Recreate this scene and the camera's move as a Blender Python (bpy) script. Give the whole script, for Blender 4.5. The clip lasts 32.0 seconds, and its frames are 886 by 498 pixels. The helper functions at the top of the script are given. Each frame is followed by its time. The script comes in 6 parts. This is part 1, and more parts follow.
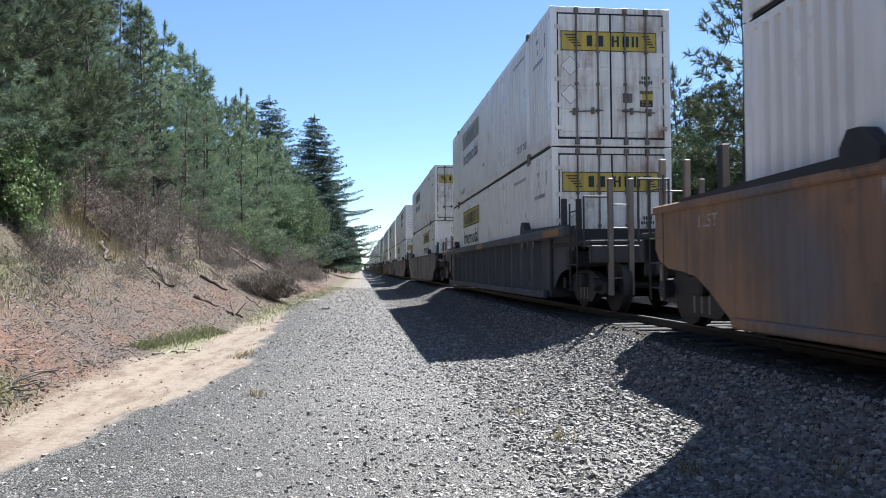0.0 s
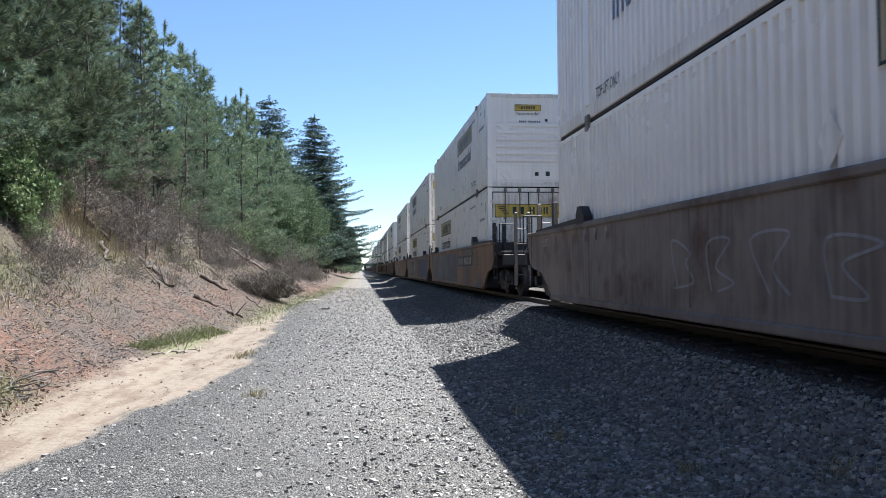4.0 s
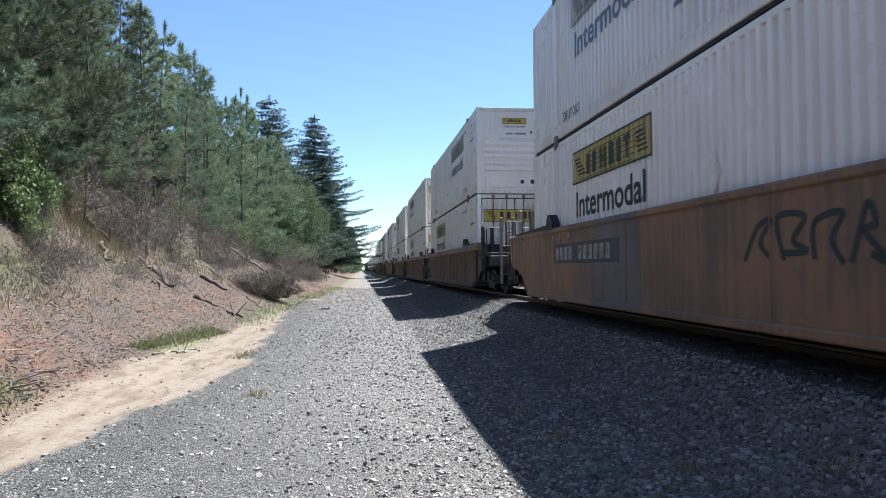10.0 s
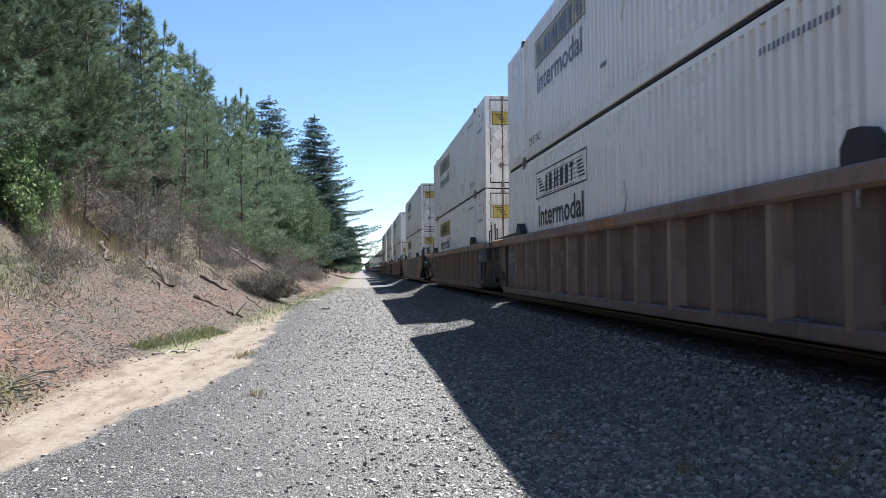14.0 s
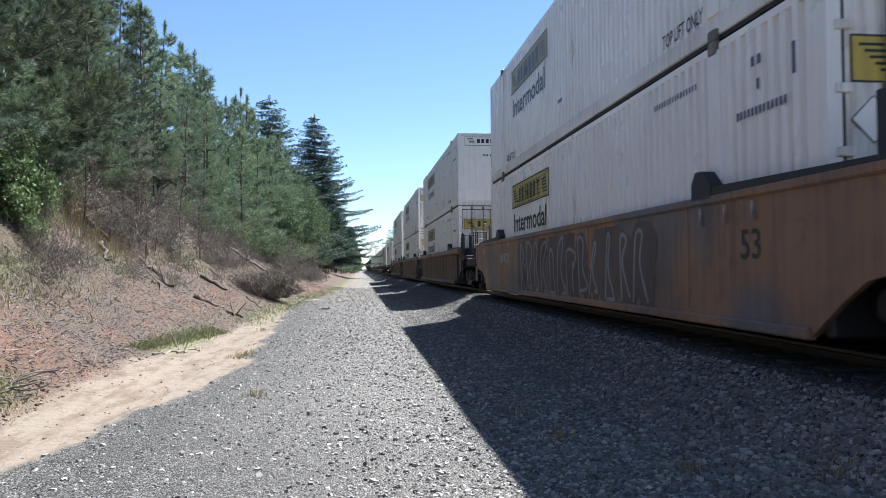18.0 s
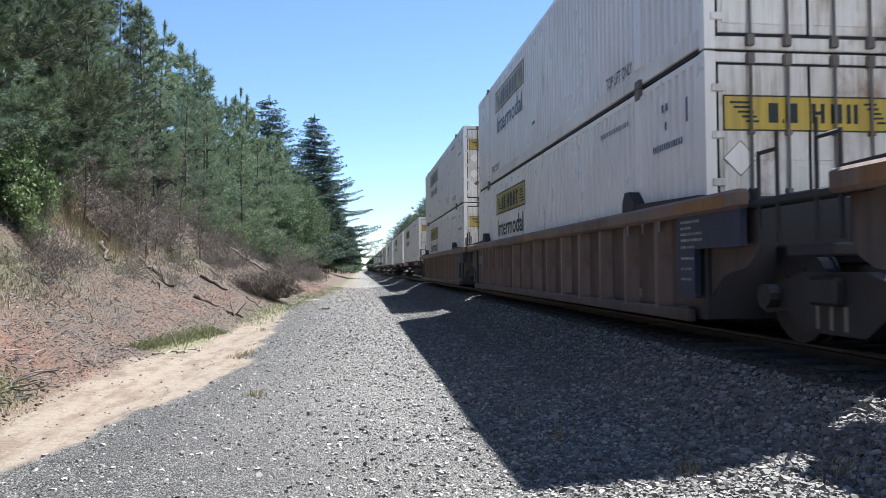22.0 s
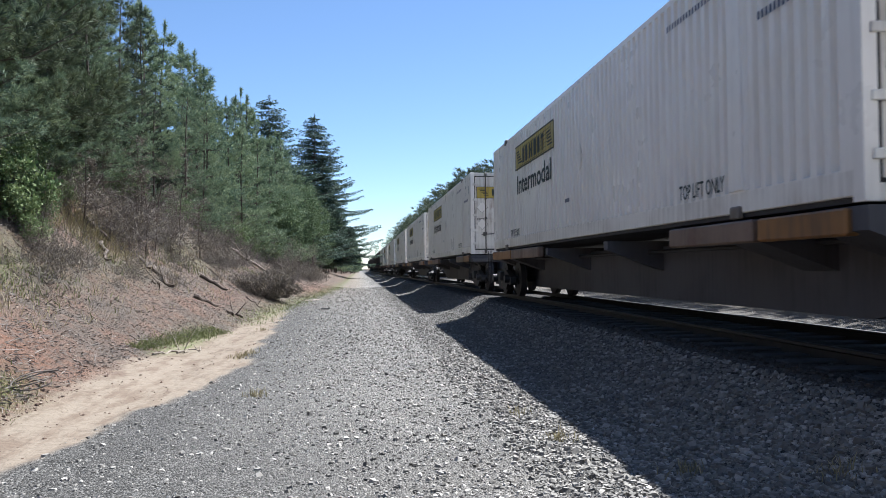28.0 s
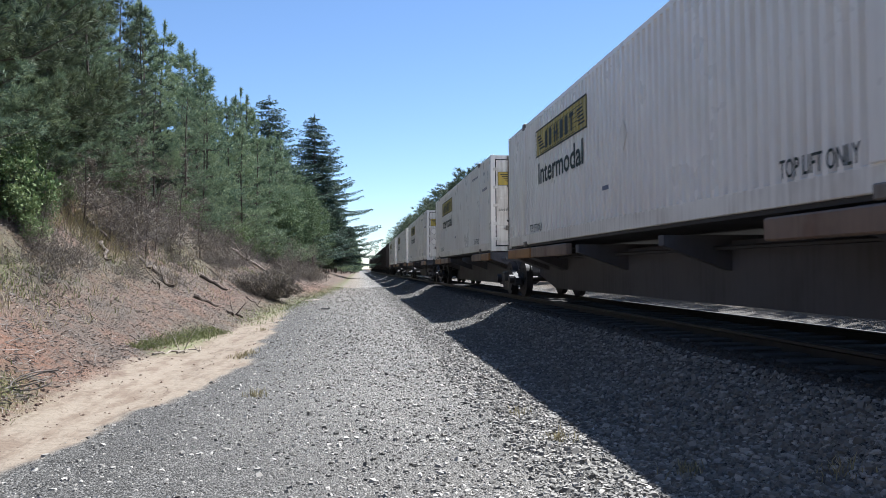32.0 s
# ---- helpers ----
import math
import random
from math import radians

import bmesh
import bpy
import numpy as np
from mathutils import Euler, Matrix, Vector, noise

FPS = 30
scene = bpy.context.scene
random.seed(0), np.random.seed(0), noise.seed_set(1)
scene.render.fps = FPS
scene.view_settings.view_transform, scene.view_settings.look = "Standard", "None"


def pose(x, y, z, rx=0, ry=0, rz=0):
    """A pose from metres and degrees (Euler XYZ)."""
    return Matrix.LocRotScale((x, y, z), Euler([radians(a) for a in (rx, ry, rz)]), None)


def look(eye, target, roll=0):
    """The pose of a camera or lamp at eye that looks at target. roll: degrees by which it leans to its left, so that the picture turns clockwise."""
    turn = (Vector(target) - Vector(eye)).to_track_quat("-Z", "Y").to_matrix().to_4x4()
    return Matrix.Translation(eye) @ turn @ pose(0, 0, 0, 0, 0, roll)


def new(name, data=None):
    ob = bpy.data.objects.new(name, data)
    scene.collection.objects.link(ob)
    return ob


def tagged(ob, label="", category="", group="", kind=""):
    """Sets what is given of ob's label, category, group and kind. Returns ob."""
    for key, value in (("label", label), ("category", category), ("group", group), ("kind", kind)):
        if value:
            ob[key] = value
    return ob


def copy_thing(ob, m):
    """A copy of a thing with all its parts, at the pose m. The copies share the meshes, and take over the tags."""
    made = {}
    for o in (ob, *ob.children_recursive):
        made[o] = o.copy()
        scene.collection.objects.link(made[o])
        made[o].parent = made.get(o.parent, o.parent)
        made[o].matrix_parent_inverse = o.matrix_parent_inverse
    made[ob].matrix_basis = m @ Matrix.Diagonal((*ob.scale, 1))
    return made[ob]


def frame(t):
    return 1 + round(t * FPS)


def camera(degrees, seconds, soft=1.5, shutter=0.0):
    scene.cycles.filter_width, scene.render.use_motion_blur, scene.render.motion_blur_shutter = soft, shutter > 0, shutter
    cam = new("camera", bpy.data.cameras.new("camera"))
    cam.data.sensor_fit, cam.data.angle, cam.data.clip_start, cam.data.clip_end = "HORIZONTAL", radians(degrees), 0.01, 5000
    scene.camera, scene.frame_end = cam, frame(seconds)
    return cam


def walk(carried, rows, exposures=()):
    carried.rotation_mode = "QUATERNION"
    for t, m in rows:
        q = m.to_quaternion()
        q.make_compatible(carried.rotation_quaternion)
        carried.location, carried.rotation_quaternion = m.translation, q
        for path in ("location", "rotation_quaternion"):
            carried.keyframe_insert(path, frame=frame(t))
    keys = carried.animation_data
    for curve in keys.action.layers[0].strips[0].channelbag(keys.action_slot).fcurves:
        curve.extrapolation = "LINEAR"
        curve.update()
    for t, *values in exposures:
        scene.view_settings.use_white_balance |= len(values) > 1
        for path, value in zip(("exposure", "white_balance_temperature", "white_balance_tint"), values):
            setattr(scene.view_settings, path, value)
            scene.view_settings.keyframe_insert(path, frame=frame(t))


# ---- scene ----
CLIP = 32.0
SPEED, GAIN = 10.0637, 0.00676      # train: metres a second towards the camera, and half of its slow gain of speed
TRACK_X = 5.287         # centre line of the track
RAIL_TOP = 0.72

cam = camera(61.785, CLIP, soft=0.85, shutter=0.12)
EYE = Vector((0.0, 0.0, 1.5))
AIM = Vector((math.sin(0.11343) * math.cos(0.026415), math.cos(0.11343) * math.cos(0.026415), math.sin(0.026415)))
walk(cam, [(0.0, look(EYE, EYE + AIM * 10, -0.442)), (CLIP, look(EYE, EYE + AIM * 10, -0.442))], [(0.0, 1.80, 5800, 10), (22.5, 1.80, 5800, 10), (25.0, 1.64, 5800, 10), (CLIP, 1.58, 5800, 10)])

# ---- light: clear sky, high sun ahead and to the right ----
SUN_WAY = Vector((0.4219, 0.47, 1.0)).normalized()
world = bpy.data.worlds.new("sky")
scene.world = world
world.use_nodes = True
wn = world.node_tree.nodes
sky = wn.new("ShaderNodeTexSky")
sky.sky_type = "NISHITA"
sky.sun_disc = False
sky.sun_elevation = math.asin(SUN_WAY.z)
sky.sun_rotation = math.atan2(SUN_WAY.x, SUN_WAY.y)
sky.altitude = 900.0
sky.air_density, sky.dust_density, sky.ozone_density = 1.0, 0.0, 2.6
wn["Background"].inputs["Strength"].default_value = 0.0517
world.node_tree.links.new(sky.outputs["Color"], wn["Background"].inputs["Color"])
sun = new("sun", bpy.data.lights.new("sun", "SUN"))
sun.data.energy, sun.data.angle, sun.data.color = 5.0, radians(0.53), (1.0, 0.955, 0.88)
sun.matrix_world = look(SUN_WAY * 60, (0, 0, 0))


# ---- materials ----
class Mat:
    """A small builder for node materials."""

    def __init__(self, name, rough=0.7, metal=0.0, spec=0.4):
        self.m = bpy.data.materials.new(name)
        self.m.use_nodes = True
        self.t = self.m.node_tree
        self.b = self.t.nodes["Principled BSDF"]
        self.b.inputs["Roughness"].default_value = rough
        self.b.inputs["Metallic"].default_value = metal
        self.b.inputs["Specular IOR Level"].default_value = spec
        self.co = self.t.nodes.new("ShaderNodeTexCoord").outputs["Object"]

    def n(self, kind, **kw):
        node = self.t.nodes.new(kind)
        for k, v in kw.items():
            node.inputs[k].default_value = v
        return node

    def link(self, a, b):
        self.t.links.new(a, b)

    def mapped(self, scale):
        node = self.n("ShaderNodeMapping")
        node.inputs["Scale"].default_value = scale
        self.link(self.co, node.inputs["Vector"])
        return node.outputs["Vector"]

    def noise(self, scale, detail=4, rough=0.6, stretch=(1, 1, 1)):
        node = self.n("ShaderNodeTexNoise", Scale=scale, Detail=detail, Roughness=rough)
        self.link(self.mapped(stretch), node.inputs["Vector"])
        return node.outputs["Fac"]

    def cells(self, scale, out="Color"):
        node = self.n("ShaderNodeTexVoronoi", Scale=scale)
        self.link(self.co, node.inputs["Vector"])
        return node.outputs[out]

    def random(self, island=False):
        if island:
            return self.t.nodes.new("ShaderNodeNewGeometry").outputs["Random Per Island"]
        return self.t.nodes.new("ShaderNodeObjectInfo").outputs["Random"]

    def attr(self, name):
        node = self.t.nodes.new("ShaderNodeAttribute")
        node.attribute_name = name
        return node.outputs["Fac"]

    def ramp(self, fac, stops, smooth=False):
        node = self.t.nodes.new("ShaderNodeValToRGB")
        el = node.color_ramp.elements
        while len(el) < len(stops):
            el.new(0.5)
        for e, (p, c) in zip(el, stops):
            e.position = p
            e.color = (*c, 1) if isinstance(c, tuple) else (c, c, c, 1)
        if smooth:
            node.color_ramp.interpolation = "EASE"
        self.link(fac, node.inputs["Fac"])
        return node.outputs["Color"]

    def mix(self, fac, a, b, how="MIX"):
        node = self.t.nodes.new("ShaderNodeMix")
        node.data_type, node.blend_type = "RGBA", how
        for sock, val in ((node.inputs[0], fac), (node.inputs[6], a), (node.inputs[7], b)):
            if isinstance(val, bpy.types.NodeSocket):
                self.link(val, sock)
            else:
                sock.default_value = (*val, 1) if isinstance(val, tuple) else val
        return node.outputs[2]

    def math(self, op, a, b=0.5, c=0.0):
        node = self.t.nodes.new("ShaderNodeMath")
        node.operation = op
        for sock, val in zip(node.inputs, (a, b, c)):
            if isinstance(val, bpy.types.NodeSocket):
                self.link(val, sock)
            else:
                sock.default_value = val
        return node.outputs[0]

    def bump(self, height, strength=0.3, distance=0.01):
        node = self.n("ShaderNodeBump", Strength=strength, Distance=distance)
        self.link(height, node.inputs["Height"])
        self.link(node.outputs["Normal"], self.b.inputs["Normal"])

    def colour(self, c):
        if isinstance(c, bpy.types.NodeSocket):
            self.link(c, self.b.inputs["Base Color"])
        else:
            self.b.inputs["Base Color"].default_value = (*c, 1)
        return self.m

    def roughness(self, fac, lo, hi):
        self.link(self.math("MULTIPLY_ADD", fac, hi - lo, lo), self.b.inputs["Roughness"])


def paint(name, base, dirt, amount=0.5, rough=0.5, vary=0.12, rust=None, spec=0.4):
    """Weathered paint: streaks that run down, blotches, a slightly different shade for each piece."""
    a = Mat(name, rough, 0.0, spec)
    streak = a.noise(2.2, 5, 0.65, (6, 6, 0.35))
    blotch = a.noise(0.9, 4, 0.6)
    both = a.math("MULTIPLY", streak, blotch)
    mask = a.ramp(both, [(0.16, 0.0), (0.42, amount)], True)
    tint = a.mix(a.random(), tuple(c * (1 - vary) for c in base), tuple(min(1, c * (1 + vary)) for c in base))
    col = a.mix(mask, tint, dirt)
    if rust:
        col = a.mix(a.ramp(a.noise(1.5, 6, 0.62, (1, 1, 0.7)), [(0.50, 0.0), (0.74, 0.9)], True), col, rust)
    a.roughness(blotch, rough - 0.1, rough + 0.2)
    a.bump(a.noise(14, 4), 0.12, 0.004)
    return a.colour(col)


M = {}
M["white"] = paint("container_white_paint", (0.82, 0.775, 0.72), (0.56, 0.50, 0.43), 0.34, 0.26, 0.05, None, 0.6)
M["end_white"] = paint("container_end_paint", (0.79, 0.755, 0.69), (0.34, 0.27, 0.2), 0.7, 0.45, 0.06, (0.22, 0.11, 0.05))
M["rail_grey"] = paint("container_rail_paint", (0.78, 0.74, 0.68), (0.34, 0.29, 0.24), 0.55, 0.4, 0.06)
M["rod"] = paint("galvanised_rod", (0.17, 0.15, 0.13), (0.09, 0.06, 0.04), 0.8, 0.45, 0.2)
M["gasket"] = Mat("black_rubber_seal", 0.8).colour((0.025, 0.024, 0.023))
M["yellow"] = paint("yellow_sign", (0.56, 0.40, 0.055), (0.24, 0.18, 0.07), 0.5, 0.45, 0.05)
M["side_yellow"] = paint("faded_yellow_panel", (0.52, 0.415, 0.12), (0.34, 0.29, 0.16), 0.7, 0.4, 0.08)
M["dull_yellow"] = paint("dull_yellow_paint", (0.50, 0.43, 0.26), (0.36, 0.33, 0.26), 0.7, 0.35, 0.08)
M["pale_yellow"] = paint("pale_yellow_film", (0.56, 0.50, 0.30), (0.42, 0.38, 0.27), 0.7, 0.35, 0.08)
# navy paints the sky's sheen on upper lettering; worn stencils use it too
M["worn_sheen_mark"] = paint("worn_sky_sheen_lettering", (0.075, 0.085, 0.14), (0.2, 0.2, 0.22), 0.6, 0.4, 0.1)
M["mark"] = Mat("dark_green_black_lettering", 0.6).colour((0.02, 0.032, 0.03))
M["dark_sign"] = Mat("black_placard", 0.6).colour((0.03, 0.025, 0.022))
M["stencil_white"] = Mat("white_print", 0.6).colour((0.6, 0.58, 0.55))
a = Mat("white_stencil_paint", 0.6)
M["pale_mark"] = a.colour(a.ramp(a.noise(7, 5, 0.7), [(0.35, (0.10, 0.085, 0.075)), (0.6, (0.34, 0.32, 0.30))]))


def patched(name, base, dirt, second, rust):
    """Old car paint with large repainted patches and rust."""
    a = Mat(name, 0.62)
    streak = a.noise(2.0, 5, 0.65, (6, 6, 0.3))
    blotch = a.noise(0.8, 4, 0.6)
    big = a.noise(0.32, 2, 0.5, (1, 1, 0.6))
    col = a.mix(a.ramp(big, [(0.50, 0.0), (0.56, 0.9)]), base, second)
    col = a.mix(a.ramp(a.math("MULTIPLY", streak, blotch), [(0.14, 0.0), (0.4, 0.85)], True), col, dirt)
    col = a.mix(a.ramp(a.noise(2.6, 6, 0.7), [(0.60, 0.0), (0.70, 0.8)]), col, rust)
    a.roughness(blotch, 0.5, 0.8)
    a.bump(a.noise(10, 4), 0.15, 0.006)
    return a.colour(col)


M["chalk"] = paint("sprayed_grey_white", (0.24, 0.24, 0.25), (0.14, 0.13, 0.13), 0.7, 0.7, 0.1)
M["pale_spray"] = paint("sprayed_pale_grey", (0.36, 0.36, 0.37), (0.2, 0.19, 0.19), 0.6, 0.7, 0.08)
M["slate"] = paint("sprayed_slate_grey", (0.125, 0.125, 0.145), (0.10, 0.085, 0.08), 0.9, 0.65, 0.1, (0.17, 0.165, 0.18))
M["blue"] = paint("sprayed_dull_blue", (0.062, 0.085, 0.15), (0.10, 0.075, 0.085), 0.9, 0.65, 0.1, (0.13, 0.13, 0.16))
M["orange"] = patched("patched_orange_paint", (0.25, 0.14, 0.077), (0.11, 0.082, 0.064), (0.125, 0.12, 0.128), (0.14, 0.076, 0.048))
M["greybrown"] = paint("grey_brown_car_paint", (0.165, 0.14, 0.12), (0.09, 0.073, 0.062), 0.8, 0.65, 0.1, (0.07, 0.04, 0.026))
M["brown"] = paint("dark_brown_car_paint", (0.112, 0.083, 0.07), (0.058, 0.048, 0.044), 0.8, 0.65, 0.12, (0.07, 0.036, 0.022))
# lighter copy of the car brown, painting light onto the ribs
M["lit_rib_brown"] = paint("lit_rib_brown_paint", (0.2, 0.138, 0.102), (0.09, 0.068, 0.055), 0.7, 0.6, 0.15, (0.11, 0.055, 0.034))
M["darkcar"] = paint("dark_grey_car_paint", (0.085, 0.083, 0.092), (0.05, 0.047, 0.05), 0.7, 0.7, 0.12)
M["amber"] = paint("bright_orange_stripe", (0.25, 0.12, 0.038), (0.10, 0.06, 0.036), 0.8, 0.5, 0.1)
M["iron"] = paint("dark_cast_iron", (0.024, 0.024, 0.027), (0.04, 0.03, 0.025), 0.7, 0.6, 0.2)
M["rubber"] = Mat("black_hose", 0.7).colour((0.02, 0.02, 0.02))
M["navy"] = paint("dark_blue_panel", (0.035, 0.042, 0.07), (0.03, 0.028, 0.03), 0.6, 0.6, 0.1)
M["boxcar"] = paint("boxcar_brown", (0.05, 0.038, 0.032), (0.03, 0.027, 0.025), 0.7, 0.7, 0.2)

a = Mat("rail_steel", 0.5, 0.3)
M["rail"] = a.colour(a.ramp(a.noise(6, 5), [(0.4, (0.02, 0.0185, 0.018)), (0.7, (0.034, 0.031, 0.029))]))
a = Mat("tie_wood", 0.9)
g = a.noise(5, 6, 0.7, (1, 9, 9))
a.bump(g, 0.5, 0.01)
M["tie"] = a.colour(a.ramp(g, [(0.3, (0.018, 0.016, 0.015)), (0.7, (0.055, 0.049, 0.045))]))

# ground: grey crushed stone, pale sand, reddish clay, thin grass
a = Mat("gravel_sand_and_clay", 0.92, 0.0, 0.2)
chip = a.cells(62.0)
chip2 = a.cells(150.0)
coarse = a.noise(0.55, 5, 0.6)
fine = a.noise(38, 3, 0.7)
stone_col = a.mix(0.45, a.ramp(chip, [(0.3, 0.014), (0.5, 0.04), (0.62, 0.085), (0.74, 0.26)]), a.ramp(chip2, [(0.3, 0.014), (0.52, 0.05), (0.74, 0.24)]))
stone_col = a.mix(1.0, stone_col, (0.84, 0.80, 0.745), "MULTIPLY")
stone_col = a.mix(a.ramp(coarse, [(0.45, 0.0), (0.75, 0.22)]), stone_col, (0.12, 0.114, 0.104))
stone_col = a.mix(a.math("MULTIPLY", a.attr("pale"), 0.8), stone_col, a.ramp(chip2, [(0.3, (0.036, 0.034, 0.031)), (0.52, (0.14, 0.133, 0.122)), (0.74, (0.37, 0.35, 0.32))]))
stone_col = a.mix(a.math("MULTIPLY", a.attr("sandy"), 0.55), stone_col, a.mix(chip2, (0.11, 0.10, 0.09), (0.27, 0.245, 0.215)))
sand_col = a.mix(fine, (0.15, 0.12, 0.09), (0.21, 0.174, 0.135))
sand_col = a.mix(a.ramp(a.noise(2.4, 7, 0.68, (1.6, 0.5, 1)), [(0.47, 0.0), (0.6, 0.8)]), sand_col, (0.115, 0.083, 0.06))
sand_col = a.mix(a.ramp(a.noise(55, 2, 0.5), [(0.62, 0.0), (0.68, 0.7)]), sand_col, (0.07, 0.06, 0.05))
clay = a.ramp(a.noise(1.1, 6, 0.7), [(0.3, (0.05, 0.042, 0.036)), (0.47, (0.085, 0.062, 0.048)), (0.62, (0.135, 0.07, 0.044))])
clay = a.mix(a.math("MULTIPLY", fine, 0.85), clay, a.mix(a.cells(26), (0.02, 0.017, 0.015), (0.20, 0.168, 0.138)))
clay = a.mix(a.math("MULTIPLY", a.attr("rust"), a.ramp(a.noise(5, 5, 0.7), [(0.35, 0.0), (0.62, 0.9)])), clay, (0.17, 0.08, 0.048))
grass_col = a.mix(a.noise(14, 4), (0.045, 0.06, 0.02), (0.13, 0.14, 0.05))
litter = a.mix(a.noise(9, 5), (0.04, 0.03, 0.022), (0.13, 0.095, 0.062))
col = a.mix(a.attr("sand"), stone_col, sand_col)
col = a.mix(a.attr("soil"), col, clay)
col = a.mix(a.attr("litter"), col, litter)
# track bed coloured dark for the shade under the train
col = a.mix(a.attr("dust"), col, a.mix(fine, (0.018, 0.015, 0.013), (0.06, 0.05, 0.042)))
col = a.mix(a.math("MULTIPLY", a.attr("grass"), a.ramp(a.noise(7, 5, 0.7), [(0.35, 0.0), (0.6, 1.0)])), col, grass_col)
grit = a.math("ADD", a.math("MULTIPLY", a.cells(62.0, "Distance"), -1.0), a.math("MULTIPLY", fine, 0.5))
smooth = a.math("ADD", a.math("MULTIPLY", a.noise(7, 4, 0.6), 1.6), a.math("MULTIPLY", fine, 0.12))
keep = a.math("SUBTRACT", 1.0, a.math("MULTIPLY", a.attr("sand"), a.math("SUBTRACT", 1.0, a.attr("soil"))))
rel = a.math("ADD", a.math("MULTIPLY", grit, keep), a.math("MULTIPLY", smooth, a.math("SUBTRACT", 1.0, keep)))
a.bump(rel, 1.0, 0.02)
M["ground"] = a.colour(col)

a = Mat("crushed_stone", 0.75, 0.0, 0.3)
r = a.random(True)
a.bump(a.noise(60, 3), 0.4, 0.003)
M["stone"] = a.colour(a.mix(a.noise(30, 3), a.ramp(r, [(0.0, (0.05, 0.0465, 0.041)), (0.3, (0.15, 0.139, 0.123)), (0.75, (0.31, 0.288, 0.255)), (1.0, (0.5, 0.468, 0.42))]), a.ramp(r, [(0.0, (0.04, 0.037, 0.033)), (1.0, (0.34, 0.318, 0.285))])))
# copy of the path stone, darkened for the shade beside the train
a = Mat("shaded_track_ballast", 0.75, 0.0, 0.3)
a.bump(a.noise(60, 3), 0.4, 0.003)
M["ballast"] = a.colour(a.mix(a.noise(30, 3), a.ramp(a.random(True), [(0.0, (0.034, 0.031, 0.028)), (0.35, (0.105, 0.098, 0.087)), (0.8, (0.235, 0.218, 0.195)), (1.0, (0.45, 0.42, 0.375))]), (0.15, 0.139, 0.124)))
# these stones carry the shade below the cars in their colour
a = Mat("shaded_bed_stone", 0.85, 0.0, 0.2)
M["shaded_stone"] = a.colour(a.ramp(a.random(True), [(0.0, (0.016, 0.014, 0.012)), (0.7, (0.045, 0.038, 0.032)), (1.0, (0.09, 0.08, 0.07))]))
a = Mat("clay_clods", 0.95, 0.0, 0.15)
M["clod"] = a.colour(a.ramp(a.random(True), [(0.0, (0.055, 0.038, 0.03)), (0.5, (0.13, 0.086, 0.064)), (0.85, (0.17, 0.13, 0.105)), (1.0, (0.27, 0.225, 0.185))]))


def foliage(name, dark, light, yellow):
    a = Mat(name, 0.72, 0.0, 0.2)
    r = a.random(True)
    c = a.ramp(r, [(0.0, dark), (0.75, light), (1.0, yellow)])
    c = a.mix(a.math("MULTIPLY", a.random(), 0.35), c, yellow)
    a.b.inputs["Subsurface Weight"].default_value = 0.0
    t = a.n("ShaderNodeBsdfTranslucent")
    a.link(c, t.inputs["Color"])
    mixer = a.n("ShaderNodeMixShader", Fac=0.18)
    a.link(a.b.outputs[0], mixer.inputs[1])
    a.link(t.outputs[0], mixer.inputs[2])
    a.link(mixer.outputs[0], a.t.nodes["Material Output"].inputs["Surface"])
    return a.colour(c)


M["needles"] = foliage("pine_needles", (0.036, 0.062, 0.047), (0.18, 0.25, 0.165), (0.33, 0.38, 0.2))
# darker copy of the pine needles: shade painted into near and right-hand crowns
M["shaded_needles"] = foliage("shaded_pine_needles", (0.011, 0.02, 0.017), (0.05, 0.076, 0.054), (0.16, 0.185, 0.09))
M["needles_old"] = foliage("old_pine_needles", (0.035, 0.06, 0.05), (0.085, 0.13, 0.10), (0.14, 0.18, 0.12))
M["leaves"] = foliage("broad_leaves", (0.04, 0.07, 0.03), (0.12, 0.18, 0.07), (0.25, 0.29, 0.13))
M["tree_leaves"] = foliage("tree_leaves", (0.03, 0.055, 0.028), (0.075, 0.12, 0.06), (0.16, 0.2, 0.09))
M["drybrush"] = foliage("dry_brush_leaves", (0.07, 0.06, 0.049), (0.15, 0.127, 0.1), (0.23, 0.195, 0.145))
a = Mat("straw_and_chips", 0.9)
M["straw_litter"] = a.colour(a.ramp(a.random(True), [(0.0, (0.075, 0.06, 0.048)), (1.0, (0.24, 0.21, 0.17))]))
M["grassblade"] = foliage("grass_blades", (0.05, 0.07, 0.025), (0.12, 0.15, 0.05), (0.22, 0.21, 0.10))
M["strawblade"] = foliage("straw_blades", (0.12, 0.10, 0.05), (0.28, 0.24, 0.13), (0.38, 0.33, 0.20))
a = Mat("pine_bark", 0.95)
g = a.noise(9, 6, 0.7, (3, 3, 0.6))
a.bump(g, 0.7, 0.02)
M["bark"] = a.colour(a.ramp(g, [(0.3, (0.035, 0.028, 0.024)), (0.7, (0.12, 0.092, 0.075))]))
a = Mat("dead_wood", 0.9)
g = a.noise(8, 6, 0.7, (1, 5, 5))
M["deadwood"] = a.colour(a.ramp(g, [(0.3, (0.045, 0.034, 0.027)), (0.7, (0.17, 0.135, 0.108))]))
a = Mat("grey_twigs", 0.9)
M["twig"] = a.colour(a.ramp(a.random(True), [(0.0, (0.06, 0.05, 0.044)), (0.8, (0.165, 0.142, 0.124)), (1.0, (0.25, 0.215, 0.19))]))
a = Mat("bleached_wood", 0.9)
